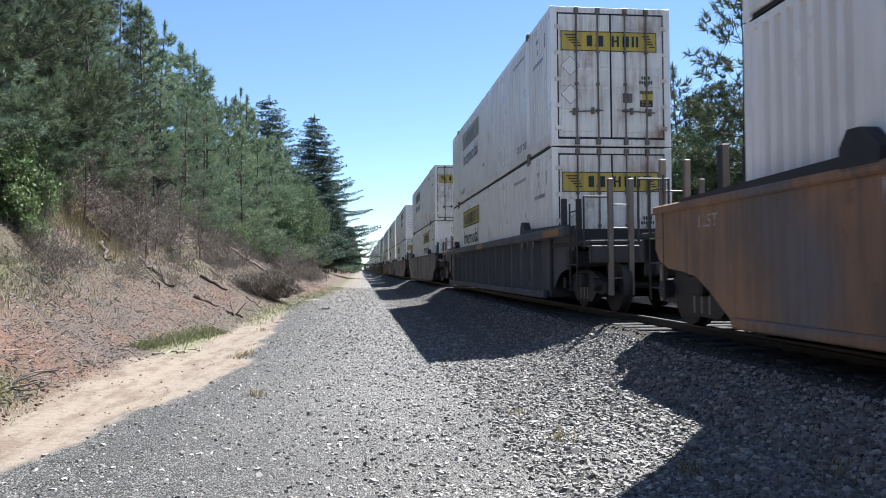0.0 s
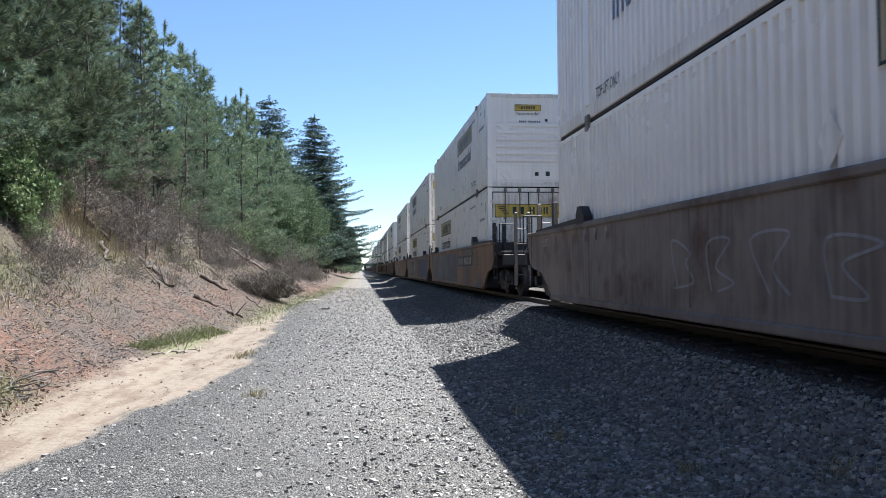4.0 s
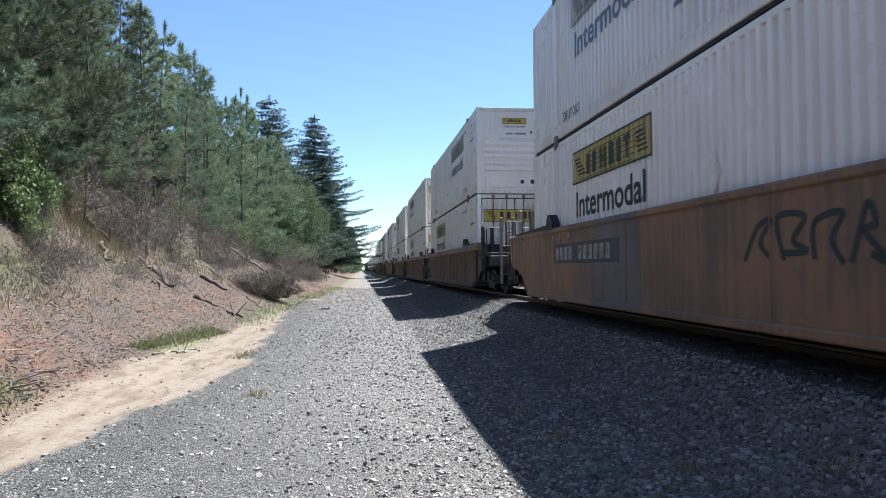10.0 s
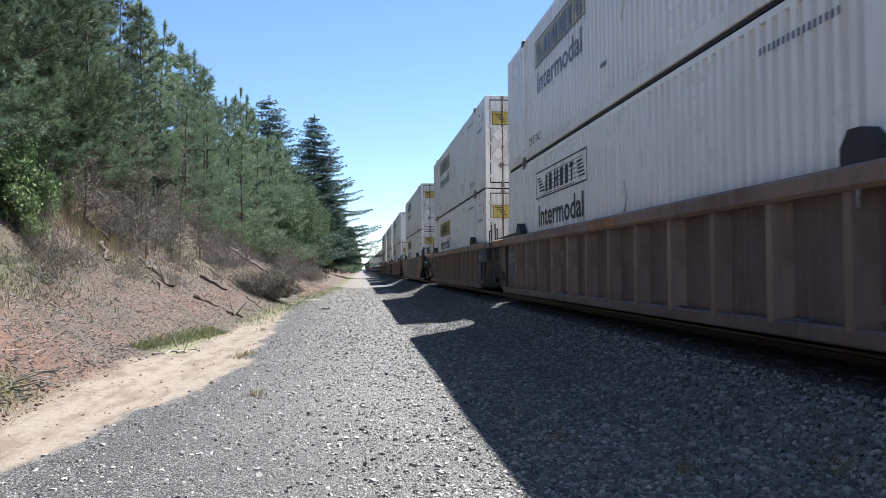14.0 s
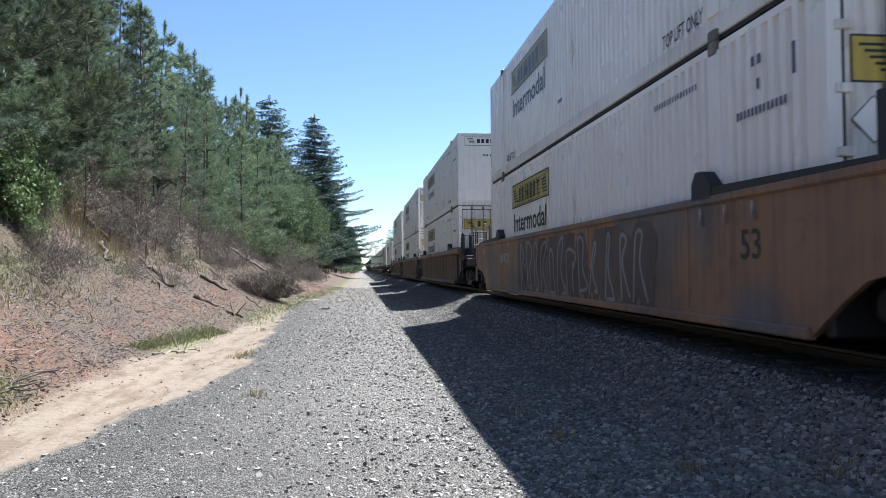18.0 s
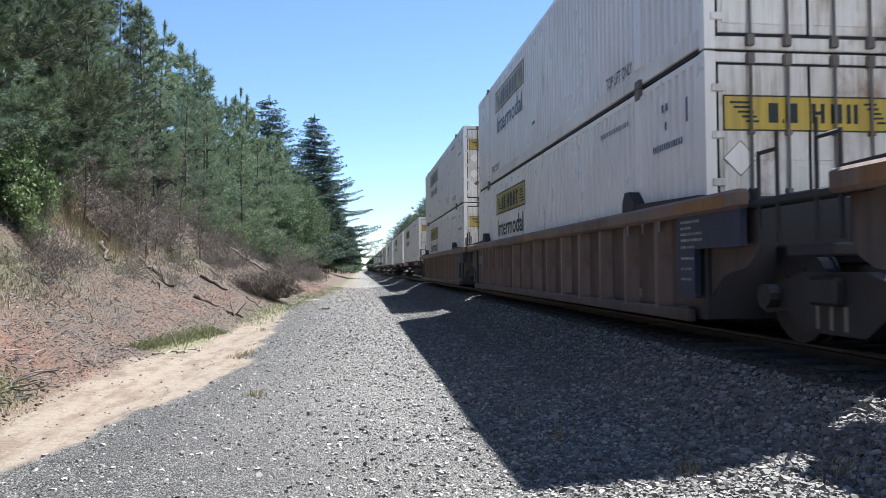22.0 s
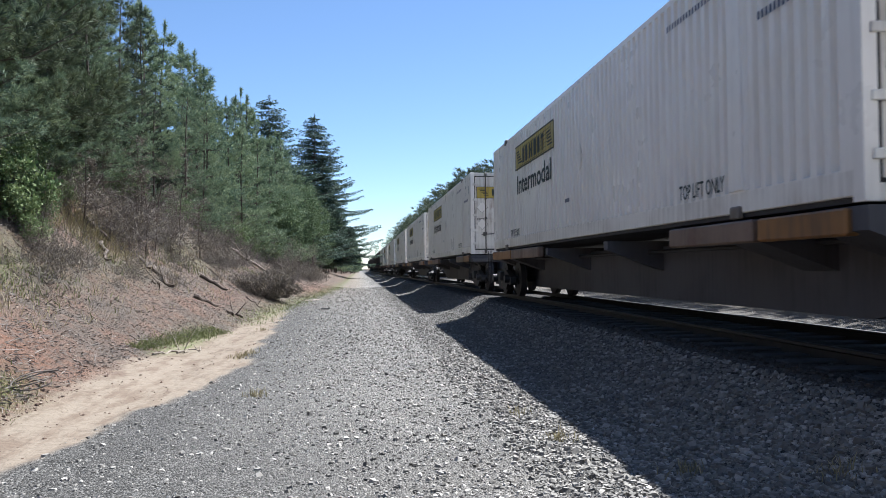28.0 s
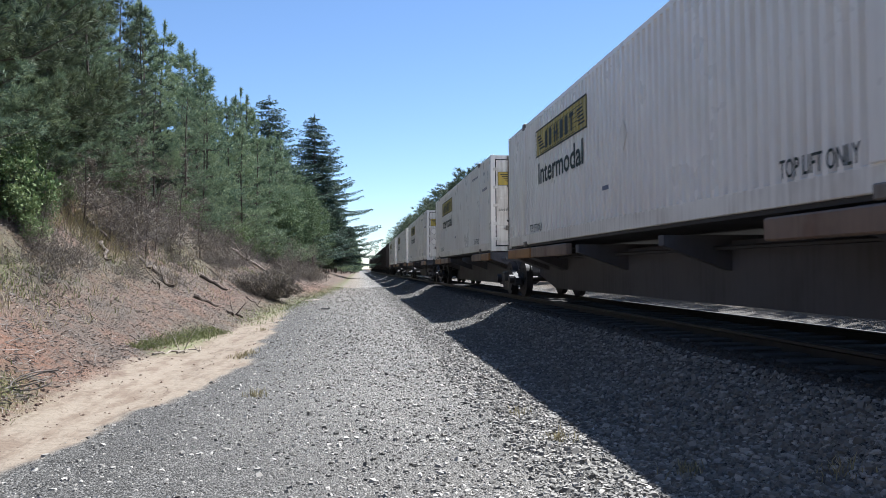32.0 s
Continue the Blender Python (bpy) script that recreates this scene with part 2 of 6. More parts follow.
M["bleached"] = a.colour(a.ramp(a.noise(9, 5, 0.7), [(0.3, (0.14, 0.11, 0.085)), (0.7, (0.36, 0.31, 0.26))]))


# ---- mesh helpers ----
class MB:
    """Collects vertices and faces for one mesh."""

    def __init__(self):
        self.v, self.f = [], []

    def add(self, verts, faces):
        k = len(self.v)
        self.v += [tuple(p) for p in verts]
        self.f += [tuple(i + k for i in f) for f in faces]
        return self

    def box(self, x0, x1, y0, y1, z0, z1, c=0.0):
        """A box; c cuts its edges back."""
        if c <= 0:
            v = [(x, y, z) for z in (z0, z1) for y in (y0, y1) for x in (x0, x1)]
            return self.add(v, [(0, 2, 3, 1), (4, 5, 7, 6), (0, 1, 5, 4), (2, 6, 7, 3), (0, 4, 6, 2), (1, 3, 7, 5)])
        c = min(c, 0.45 * min(x1 - x0, y1 - y0, z1 - z0))
        v, ids = [], {}
        for i, (x, sx) in enumerate(((x0, 1), (x1, -1))):
            for j, (y, sy) in enumerate(((y0, 1), (y1, -1))):
                for k, (z, sz) in enumerate(((z0, 1), (z1, -1))):
                    for ax in range(3):
                        p = [x + sx * c, y + sy * c, z + sz * c]
                        p[ax] = (x, y, z)[ax]
                        ids[i, j, k, ax] = len(v)
                        v.append(p)
        f = []
        for ax in range(3):
            o = [q for q in range(3) if q != ax]
            for s in (0, 1):
                ring = []
                for p, q in ((0, 0), (1, 0), (1, 1), (0, 1)):
                    key = [0, 0, 0]
                    key[ax], key[o[0]], key[o[1]] = s, p, q
                    ring.append(ids[(*key, ax)])
                f.append(tuple(ring))
        for ax in range(3):
            o = [q for q in range(3) if q != ax]
            for p in (0, 1):
                for q in (0, 1):
                    k0, k1 = [0, 0, 0], [0, 0, 0]
                    k0[o[0]] = k1[o[0]] = p
                    k0[o[1]] = k1[o[1]] = q
                    k1[ax] = 1
                    f.append((ids[(*k0, o[0])], ids[(*k1, o[0])], ids[(*k1, o[1])], ids[(*k0, o[1])]))
        for i in (0, 1):
            for j in (0, 1):
                for k in (0, 1):
                    f.append((ids[i, j, k, 0], ids[i, j, k, 1], ids[i, j, k, 2]))
        return self.add(v, f)

    def tube(self, p, q, r, n=8, r2=None):
        """A closed cylinder or cone from p to q."""
        p, q = Vector(p), Vector(q)
        w = (q - p).normalized()
        u = w.orthogonal().normalized()
        t = w.cross(u)
        r2 = r if r2 is None else r2
        v = []
        for c, rad in ((p, r), (q, r2)):
            for i in range(n):
                an = 2 * math.pi * i / n
                v.append(c + (u * math.cos(an) + t * math.sin(an)) * rad)
        f = [(i, (i + 1) % n, n + (i + 1) % n, n + i) for i in range(n)]
        return self.add(v, f + [tuple(range(n))[::-1], tuple(range(n, 2 * n))])

    def prism(self, outline, axis, lo, hi):
        """An outline pulled along an axis. Axis x: (y, z) pairs; y: (x, z); z: (x, y)."""
        n, v = len(outline), []
        for h in (lo, hi):
            for s, t in outline:
                v.append({"x": (h, s, t), "y": (s, h, t), "z": (s, t, h)}[axis])
        f = [(i, (i + 1) % n, n + (i + 1) % n, n + i) for i in range(n)]
        return self.add(v, f + [tuple(range(n))[::-1], tuple(range(n, 2 * n))])

    def strip(self, rows):
        """A surface through rows of points, all of one length."""
        n = len(rows[0])
        v = [p for row in rows for p in row]
        f = [(i * n + j, i * n + j + 1, (i + 1) * n + j + 1, (i + 1) * n + j) for i in range(len(rows) - 1) for j in range(n - 1)]
        return self.add(v, f)

    def mesh(self, name, material):
        me = bpy.data.meshes.new(name)
        me.from_pydata(self.v, [], self.f)
        bm = bmesh.new()
        bm.from_mesh(me)
        bmesh.ops.recalc_face_normals(bm, faces=bm.faces)
        bm.to_mesh(me)
        bm.free()
        me.materials.append(material)
        return me


PRINT = {"small_print", "caution_words", "placard_edge", "sign_print", "sign_outline", "stencil", "placard_lines", "caution_label", "car_number", "placard_holder", "brushwood"}


def part(name, shape, material, parent, label="", at=None):
    """Links a shape as one mesh under a thing or a part."""
    me = shape if isinstance(shape, bpy.types.Mesh) else shape.mesh(name, material)
    ob = new(name, me)
    ob.parent = parent
    if at is not None:
        ob.matrix_basis = at if isinstance(at, Matrix) else Matrix.Translation(at)
    if name in PRINT:
        ob["kind"] = "stuff"
    return tagged(ob, label)


def big_mesh(name, verts, faces, material):
    """A mesh from number arrays; faces all of one size."""
    me = bpy.data.meshes.new(name)
    verts, faces = np.asarray(verts, np.float32), np.asarray(faces, np.int32)
    k = faces.shape[1]
    me.vertices.add(len(verts))
    me.vertices.foreach_set("co", verts.ravel())
    me.loops.add(faces.size)
    me.loops.foreach_set("vertex_index", faces.ravel())
    me.polygons.add(len(faces))
    me.polygons.foreach_set("loop_start", np.arange(0, faces.size, k, dtype=np.int32))
    me.update(calc_edges=True)
    me.shade_flat()
    me.materials.append(material)
    return me


def thing(name, label, category, group="", kind="", at=None):
    ob = new(name)
    ob.empty_display_size = 0.3
    if at is not None:
        ob.matrix_basis = at
    return tagged(ob, label, category, group, kind)


def words(text, height, bold=0.0):
    """A flat mesh of a word: u to the right, v up, starting at 0; returns the vertices, faces and width."""
    cu = bpy.data.curves.new("word", "FONT")
    cu.body, cu.size, cu.resolution_u, cu.offset = text, 1.0, 3, bold
    ob = new("word", cu)
    me = ob.to_mesh()
    v = np.array([p.co[:2] for p in me.vertices])
    f = [tuple(p.vertices) for p in me.polygons]
    ob.to_mesh_clear()
    bpy.data.objects.remove(ob)
    bpy.data.curves.remove(cu)
    v -= v.min(0)
    v *= height / v[:, 1].max()
    return v, f, v[:, 0].max()


# ---- the ground: one sheet ----
def lerp(x, pts):
    return np.interp(x, [p[0] for p in pts], [p[1] for p in pts])


def bank_foot(y):
    return lerp(y, [(-60, -3.6), (8, -3.6), (14, -3.75), (21, -3.2), (30, -3.0), (60, -1.75), (90, -1.5), (2000, -1.5)])


def sand_edge(y):
    return lerp(y, [(-60, -3.0), (4, -3.05), (6.4, -2.61), (8.9, -2.17), (12.5, -1.9), (18, -2.05), (24, -2.45), (32, -2.95)])


def value_noise(x, y, seed):
    """Smooth noise on arrays, about -1 to 1."""
    out = np.zeros_like(x)
    rng = np.random.RandomState(seed)
    for k in range(7):
        an, ph, fr = rng.uniform(0, 6.28), rng.uniform(0, 6.28), rng.uniform(0.7, 1.6)
        out += np.sin((x * math.cos(an) + y * math.sin(an)) * fr + ph + 1.3 * np.sin((y * math.cos(an) - x * math.sin(an)) * fr * 0.7 + ph * 2))
    return out / 4.0


def height(x, y):
    x, y = np.asarray(x, float), np.asarray(y, float)
    d = np.abs(x - TRACK_X)
    ballast = lerp(d, [(0, 0.57), (1.44, 0.59), (1.68, 0.44), (2.3, 0.16), (2.9, 0.05), (4.1, 0.0)])
    u = bank_foot(y) - x
    fade = lerp(y, [(0, 1), (30, 1), (55, 0.55), (80, 0.42), (2000, 0.4)])
    bank = lerp(u, [(0, 0), (0.5, 0.16), (3.4, 1.95), (5.2, 3.9), (7.2, 4.6), (15, 5.4), (60, 6.5), (3000, 9)]) * fade
    bank = bank + np.clip(u, 0, 3) / 3 * (0.16 * value_noise(x * 0.9, y * 0.9, 3) + 0.07 * value_noise(x * 3.1, y * 3.1, 4) + 0.035 * value_noise(x * 8.0, y * 8.0, 14))
    right = lerp(x, [(9.2, 0), (14, 0.5), (22, 1.5), (60, 2.5), (3000, 5)])
    level = 0.018 * value_noise(x * 1.6, y * 0.9, 5) * (d > 3.4)
    ripple = 0.016 * value_noise(x * 5.0, y * 2.2, 6) * (x < -1.7) * (x > bank_foot(y) - 0.2) * (y < 34)
    rut = ripple - 0.05 * np.exp(-((x - (bank_foot(y) + sand_edge(y)) / 2) / 0.5) ** 2) * (y < 30)
    return ballast + np.maximum(bank, 0) * (u > 0) + right * (x > 9.2) + level + rut


def spread(parts):
    return np.unique(np.concatenate([np.arange(a, b, s) for a, b, s in parts]))


gx = spread([(-2500, -200, 460), (-200, -40, 20), (-40, -14, 1.5), (-14, -7, 0.35), (-7, -1, 0.11), (-1, 9.5, 0.16), (9.5, 40, 1.5), (40, 200, 20), (200, 2600, 400)])
gy = spread([(-400, -40, 60), (-40, 0, 3), (0, 4, 0.5), (4, 26, 0.13), (26, 60, 0.4), (60, 140, 1.5), (140, 400, 10), (400, 3200, 200)])
GX, GY = np.meshgrid(gx, gy)
GZ = height(GX, GY)
nx, ny = len(gx), len(gy)
idx = (np.arange(ny - 1)[:, None] * nx + np.arange(nx - 1)[None, :]).ravel()
me = big_mesh("ground", np.stack([GX.ravel(), GY.ravel(), GZ.ravel()], 1), np.stack([idx, idx + 1, idx + nx + 1, idx + nx], 1), M["ground"])
wob = 0.16 * value_noise(GX * 2.3, GY * 2.3, 8) + 0.07 * value_noise(GX * 7, GY * 7, 9)
u = bank_foot(GY) - GX
soil = np.clip((u + wob) / 0.25 + 0.5, 0, 1) * (GX < 0)
sand = np.clip((sand_edge(GY) - GX + wob) / 0.12 + 0.5, 0, 1) * np.clip((33 - GY) / 6, 0, 1) * (GX < 0)
far_path = np.clip((GY - 24) / 40, 0, 1) * np.clip((1.0 - GX) / 1.5, 0, 1) * 0.6
patch = np.exp(-((GX + 3.6 + (GY - 16) * 0.03) / 0.3) ** 2) * np.clip((GY - 13.4) / 1.5, 0, 1) * np.clip((19.5 - GY) / 2, 0, 1)
edge = np.exp(-((u - 0.1) / 0.45) ** 2) * np.clip((GY - 19) / 6, 0, 1) * 0.8
corner = np.exp(-((GX + 4.3) / 0.5) ** 2 - ((GY - 8.6) / 0.9) ** 2)
bankgreen = np.exp(-((u - 3.6) / 1.0) ** 2) * np.clip((value_noise(GX * 0.5, GY * 0.5, 12) + 0.3), 0, 1) * (GY < 40)
woods = np.clip((u - 4.5) / 1.5, 0, 1) * (GX < 0) + np.clip((GX - 10.5) / 2.5, 0, 1)
# the last mask is the painted shade of the track bed
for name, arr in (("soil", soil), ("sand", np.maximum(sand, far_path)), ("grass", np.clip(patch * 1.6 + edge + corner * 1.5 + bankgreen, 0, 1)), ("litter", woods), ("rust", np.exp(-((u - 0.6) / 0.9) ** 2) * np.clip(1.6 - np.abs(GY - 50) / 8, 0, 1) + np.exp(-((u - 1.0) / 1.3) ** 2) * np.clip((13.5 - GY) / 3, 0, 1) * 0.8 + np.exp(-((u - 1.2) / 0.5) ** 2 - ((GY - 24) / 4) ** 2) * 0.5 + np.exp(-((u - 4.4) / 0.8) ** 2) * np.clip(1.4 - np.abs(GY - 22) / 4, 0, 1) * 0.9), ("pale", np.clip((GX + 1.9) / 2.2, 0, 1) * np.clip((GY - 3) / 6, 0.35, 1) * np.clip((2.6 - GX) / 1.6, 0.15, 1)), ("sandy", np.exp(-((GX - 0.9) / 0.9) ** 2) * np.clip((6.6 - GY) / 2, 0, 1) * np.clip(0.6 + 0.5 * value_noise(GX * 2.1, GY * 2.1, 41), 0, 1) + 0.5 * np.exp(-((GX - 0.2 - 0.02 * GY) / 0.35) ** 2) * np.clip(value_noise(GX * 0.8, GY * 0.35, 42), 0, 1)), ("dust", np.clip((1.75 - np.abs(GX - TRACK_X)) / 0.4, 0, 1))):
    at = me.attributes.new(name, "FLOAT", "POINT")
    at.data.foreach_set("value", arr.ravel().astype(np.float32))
for p in me.polygons:
    p.use_smooth = True
ground = tagged(new("ground", me), "grey gravel strip, pale sand and a reddish clay bank", "ground", kind="structure")


# ---- loose stones ----
def stone_shapes(rng, count):
    """Chips of crushed stone: two uneven five-sided rings."""
    shapes = []
    for _ in range(count):
        an = np.arange(5) * 1.2566 + rng.uniform(-0.35, 0.35, 5)
        low = np.stack([np.cos(an), np.sin(an), np.full(5, -0.55)], 1) * rng.uniform(0.75, 1.1, (5, 1))
        an2 = an + rng.uniform(-0.3, 0.3, 5)
        top = np.stack([np.cos(an2), np.sin(an2), np.zeros(5)], 1) * rng.uniform(0.4, 0.85, (5, 1))
        top[:, 2] = 0.55 + rng.uniform(-0.3, 0.3, 5)
        v = np.concatenate([low, top]) * np.array([1.0, rng.uniform(0.55, 0.95), rng.uniform(0.35, 0.8)])
        shapes.append(v)
    return shapes


STONE_FACES = np.array([f for i in range(5) for f in ((i, (i + 1) % 5, 5 + (i + 1) % 5), (i, 5 + (i + 1) % 5, 5 + i))] + [(5, 6, 7), (5, 7, 8), (5, 8, 9)])


def scatter(name, label, xs, ys, sizes, material, seed, sink=0.25):
    rng = np.random.RandomState(seed)
    shapes = np.array(stone_shapes(rng, 24))
    n = len(xs)
    v = shapes[rng.randint(0, 24, n)] * (sizes * 0.5)[:, None, None]
    a, b = rng.uniform(0, 6.28, n), rng.uniform(-0.5, 0.5, n)
    ca, sa, cb, sb = np.cos(a)[:, None], np.sin(a)[:, None], np.cos(b)[:, None], np.sin(b)[:, None]
    x, y, z = v[..., 0], v[..., 1], v[..., 2]
    y, z = y * cb - z * sb, y * sb + z * cb
    x, y = x * ca - y * sa, x * sa + y * ca
    zz = height(xs, ys) + sizes * (0.3 - sink)
    w = np.stack([x + xs[:, None], y + ys[:, None], z + zz[:, None]], -1).reshape(-1, 3)
    f = (STONE_FACES[None] + (np.arange(n) * 10)[:, None, None]).reshape(-1, 3)
    return tagged(new(name, big_mesh(name, w, f, material)), label, "gravel", kind="stuff")


rng = np.random.RandomState(11)


def field(n, x0, x1, y0, y1, power):
    """Places that thin out with the distance."""
    t = rng.uniform(0, 1, n)
    y = (y0 ** (1 - power) + t * (y1 ** (1 - power) - y0 ** (1 - power))) ** (1 / (1 - power))
    return rng.uniform(x0, x1, n), y


xs, ys = field(80000, -2.6, 2.2, 3.6, 60, 1.4)
keep = (xs > sand_edge(ys) + 0.05 * rng.randn(len(xs)))
share = 0.35 + 0.22 * xs + 0.12 * value_noise(xs * 1.1, ys * 1.1, 21) + np.clip((ys - 6) / 10, 0, 0.7) * np.clip((xs + 2.2) / 2, 0.15, 1)
keep &= rng.uniform(0, 1, len(xs)) < np.clip(share, 0.12, 1)
xs, ys = xs[keep], ys[keep]
scatter("path_gravel", "scattered grey crushed stone on the path", xs, ys, np.clip(rng.lognormal(-3.78, 0.55, len(xs)), 0.012, 0.08) * lerp(ys, [(0, 1), (12, 1.1), (50, 2.0)]), M["stone"], 1)
xs, ys = field(46000, 1.2, 3.75, 3.4, 60, 1.4)
keep = rng.uniform(0, 1, len(xs)) < lerp(xs, [(1.2, 0.15), (1.9, 0.9), (4.3, 1.0)])
xs, ys = xs[keep], ys[keep]
scatter("ballast_stones", "heaped grey track ballast on the shoulder", xs, ys, np.clip(rng.lognormal(-3.0, 0.36, len(xs)), 0.025, 0.11), M["ballast"], 2)
xs, ys = field(9000, 6.2, 9.0, 5, 60, 1.3)
scatter("far_ballast", "sunlit grey ballast beyond the track", xs, ys, np.clip(rng.lognormal(-2.95, 0.3, len(xs)), 0.03, 0.1), M["stone"], 3)
xs, ys = field(34000, -9.0, -2.2, 7, 45, 1.3)
keep = xs < bank_foot(ys) + 0.1
xs, ys = xs[keep], ys[keep]
scatter("clay_clods", "crumbled clay clods and bark chips on the bank", xs, ys, np.clip(rng.lognormal(-3.75, 0.5, len(xs)), 0.012, 0.1), M["clod"], 4)

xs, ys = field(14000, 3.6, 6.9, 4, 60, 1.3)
scatter("track_bed_stones", "track-bed ballast darkened for the shade under the train", xs, ys, np.clip(rng.lognormal(-3.05, 0.3, len(xs)), 0.025, 0.09), M["shaded_stone"], 5, 0.4)

xs, ys = rng.uniform(-3.7, -1.9, 900), rng.uniform(5, 24, 900)
keep = (xs > bank_foot(ys)) & (xs < sand_edge(ys))
xs, ys = xs[keep], ys[keep]
scatter("sand_clods", "small clods and pebbles on the sand", xs, ys, np.clip(rng.lognormal(-4.2, 0.6, len(xs)), 0.008, 0.06), M["clod"], 6)

# ---- the track ----
for side, name in ((-1, "rail"), (1, "rail")):
    x = TRACK_X + side * 0.7525
    out = [(x - 0.075, 0.545), (x + 0.075, 0.545), (x + 0.075, 0.56), (x + 0.012, 0.58), (x + 0.012, 0.67), (x + 0.036, 0.685), (x + 0.036, 0.715), (x + 0.028, 0.72), (x - 0.028, 0.72), (x - 0.036, 0.715), (x - 0.036, 0.685), (x - 0.012, 0.67), (x - 0.012, 0.58), (x - 0.075, 0.56)]
    ob = new(name, MB().prism(out, "y", -60, 1200).mesh("rail", M["rail"]))
    tagged(ob, "rust-brown steel rail on wooden ties", "rail", "rails of the track")
tie_set = thing("railway_ties", "weathered wooden ties bedded in the ballast", "railway ties", kind="structure")
tie_me = MB().box(-1.3, 1.3, -0.115, 0.115, -0.1, 0.075, 0.012).mesh("tie", M["tie"])
for i in range(150):
    part("tie", tie_me, M["tie"], tie_set, at=(TRACK_X + random.uniform(-0.03, 0.03), -4 + i * 0.53, 0.535 + random.uniform(-0.008, 0.006)))


# ---- containers: near end at y = 0, floor at z = 0, centred on x ----
CL, CW, CH = 16.154, 2.59, 2.935
CX = CW / 2
PITCH, DEPTH = 0.205, 0.075     # of the corrugated walls


def wave(y):
    """The depth of the corrugated wall at y: 0 on a crest, else below it."""
    if y < 0.24 or y > CL - 0.24 or abs(y - 1.98) < 0.2 or abs(y - CL + 1.98) < 0.2:
        return 0.0
    k = (y / PITCH) % 1.0
    return 0.0 if k < 0.44 else DEPTH * (k - 0.44) / 0.12 if k < 0.56 else DEPTH if k < 0.88 else DEPTH * (1.0 - k) / 0.12


WAVE_Y = sorted({0.0, 0.2401, CL, CL - 0.2401, *(c + d for c in (1.98, CL - 1.98) for d in (-0.2001, 0.2001)), *(PITCH * (i + o) for i in range(90) for o in (0.0, 0.44, 0.56, 0.88) if 0.24 < PITCH * (i + o) < CL - 0.24)})


def wall_shape(sign, y0, y1, z0, z1, lift=0.0):
    ys = [y0] + [y for y in WAVE_Y if y0 < y < y1] + [y1]
    row = lambda z: [(sign * (CX - wave(y) + lift), y, z) for y in ys]
    return MB().strip([row(z0), row(z1)])


def bars_word(n, width, h, gap=0.35):
    """Plain upright bars in the place of lettering: (u0, u1, v0, v1)."""
    step = width / n
    return [(i * step, i * step + step * (1 - gap), 0.0, h) for i in range(n)]


def on_side(mb, rects, y0, z0, lift):
    for u0, u1, v0, v1 in rects:
        mb.box(-CX - lift - 0.002, -CX - lift, y0 - u1, y0 - u0, z0 + v0, z0 + v1)
    return mb


def on_end(mb, rects, x0, z0, y=-0.03):
    for u0, u1, v0, v1 in rects:
        mb.box(x0 + u0, x0 + u1, y - 0.003, y, z0 + v0, z0 + v1)
    return mb


def word_on_side(text, h, y0, z0, lift, width=None, bold=0.0):
    v, f, w = words(text, h, bold)
    k = 1.0 if width is None else width / w
    return MB().add([(-CX - lift, y0 - p[0] * k, z0 + p[1]) for p in v], f)


def lines_on_end(texts, h, x0, z0, step, y):
    """Lines of words, one below the other, on an end wall."""
    mb = MB()
    for k, text in enumerate(texts):
        v, f, w = words(text, h, 0.01)
        mb.add([(x0 + p[0], y, z0 - step * k + p[1]) for p in v], f)
    return mb


def diamond_edges(heights):
    """Thin rims round the diamond holders of a door."""
    mb = MB()
    for zc in heights:
        c = [(-0.88, zc - 0.205), (-0.675, zc), (-0.88, zc + 0.205), (-1.085, zc)]
        for (a, b), (d, e) in zip(c, c[1:] + c[:1]):
            mb.tube((a, -0.012, b), (d, -0.012, e), 0.006, 4)
    return mb


def wide_turns():
    mb = lines_on_end(("WIDE", "TURNS"), 0.045, 0.66, 0.915, 0.06, -0.0115)
    return mb.v, mb.f


MESH = {}


def shared(key, make):
    if key not in MESH:
        MESH[key] = make()
    return MESH[key]


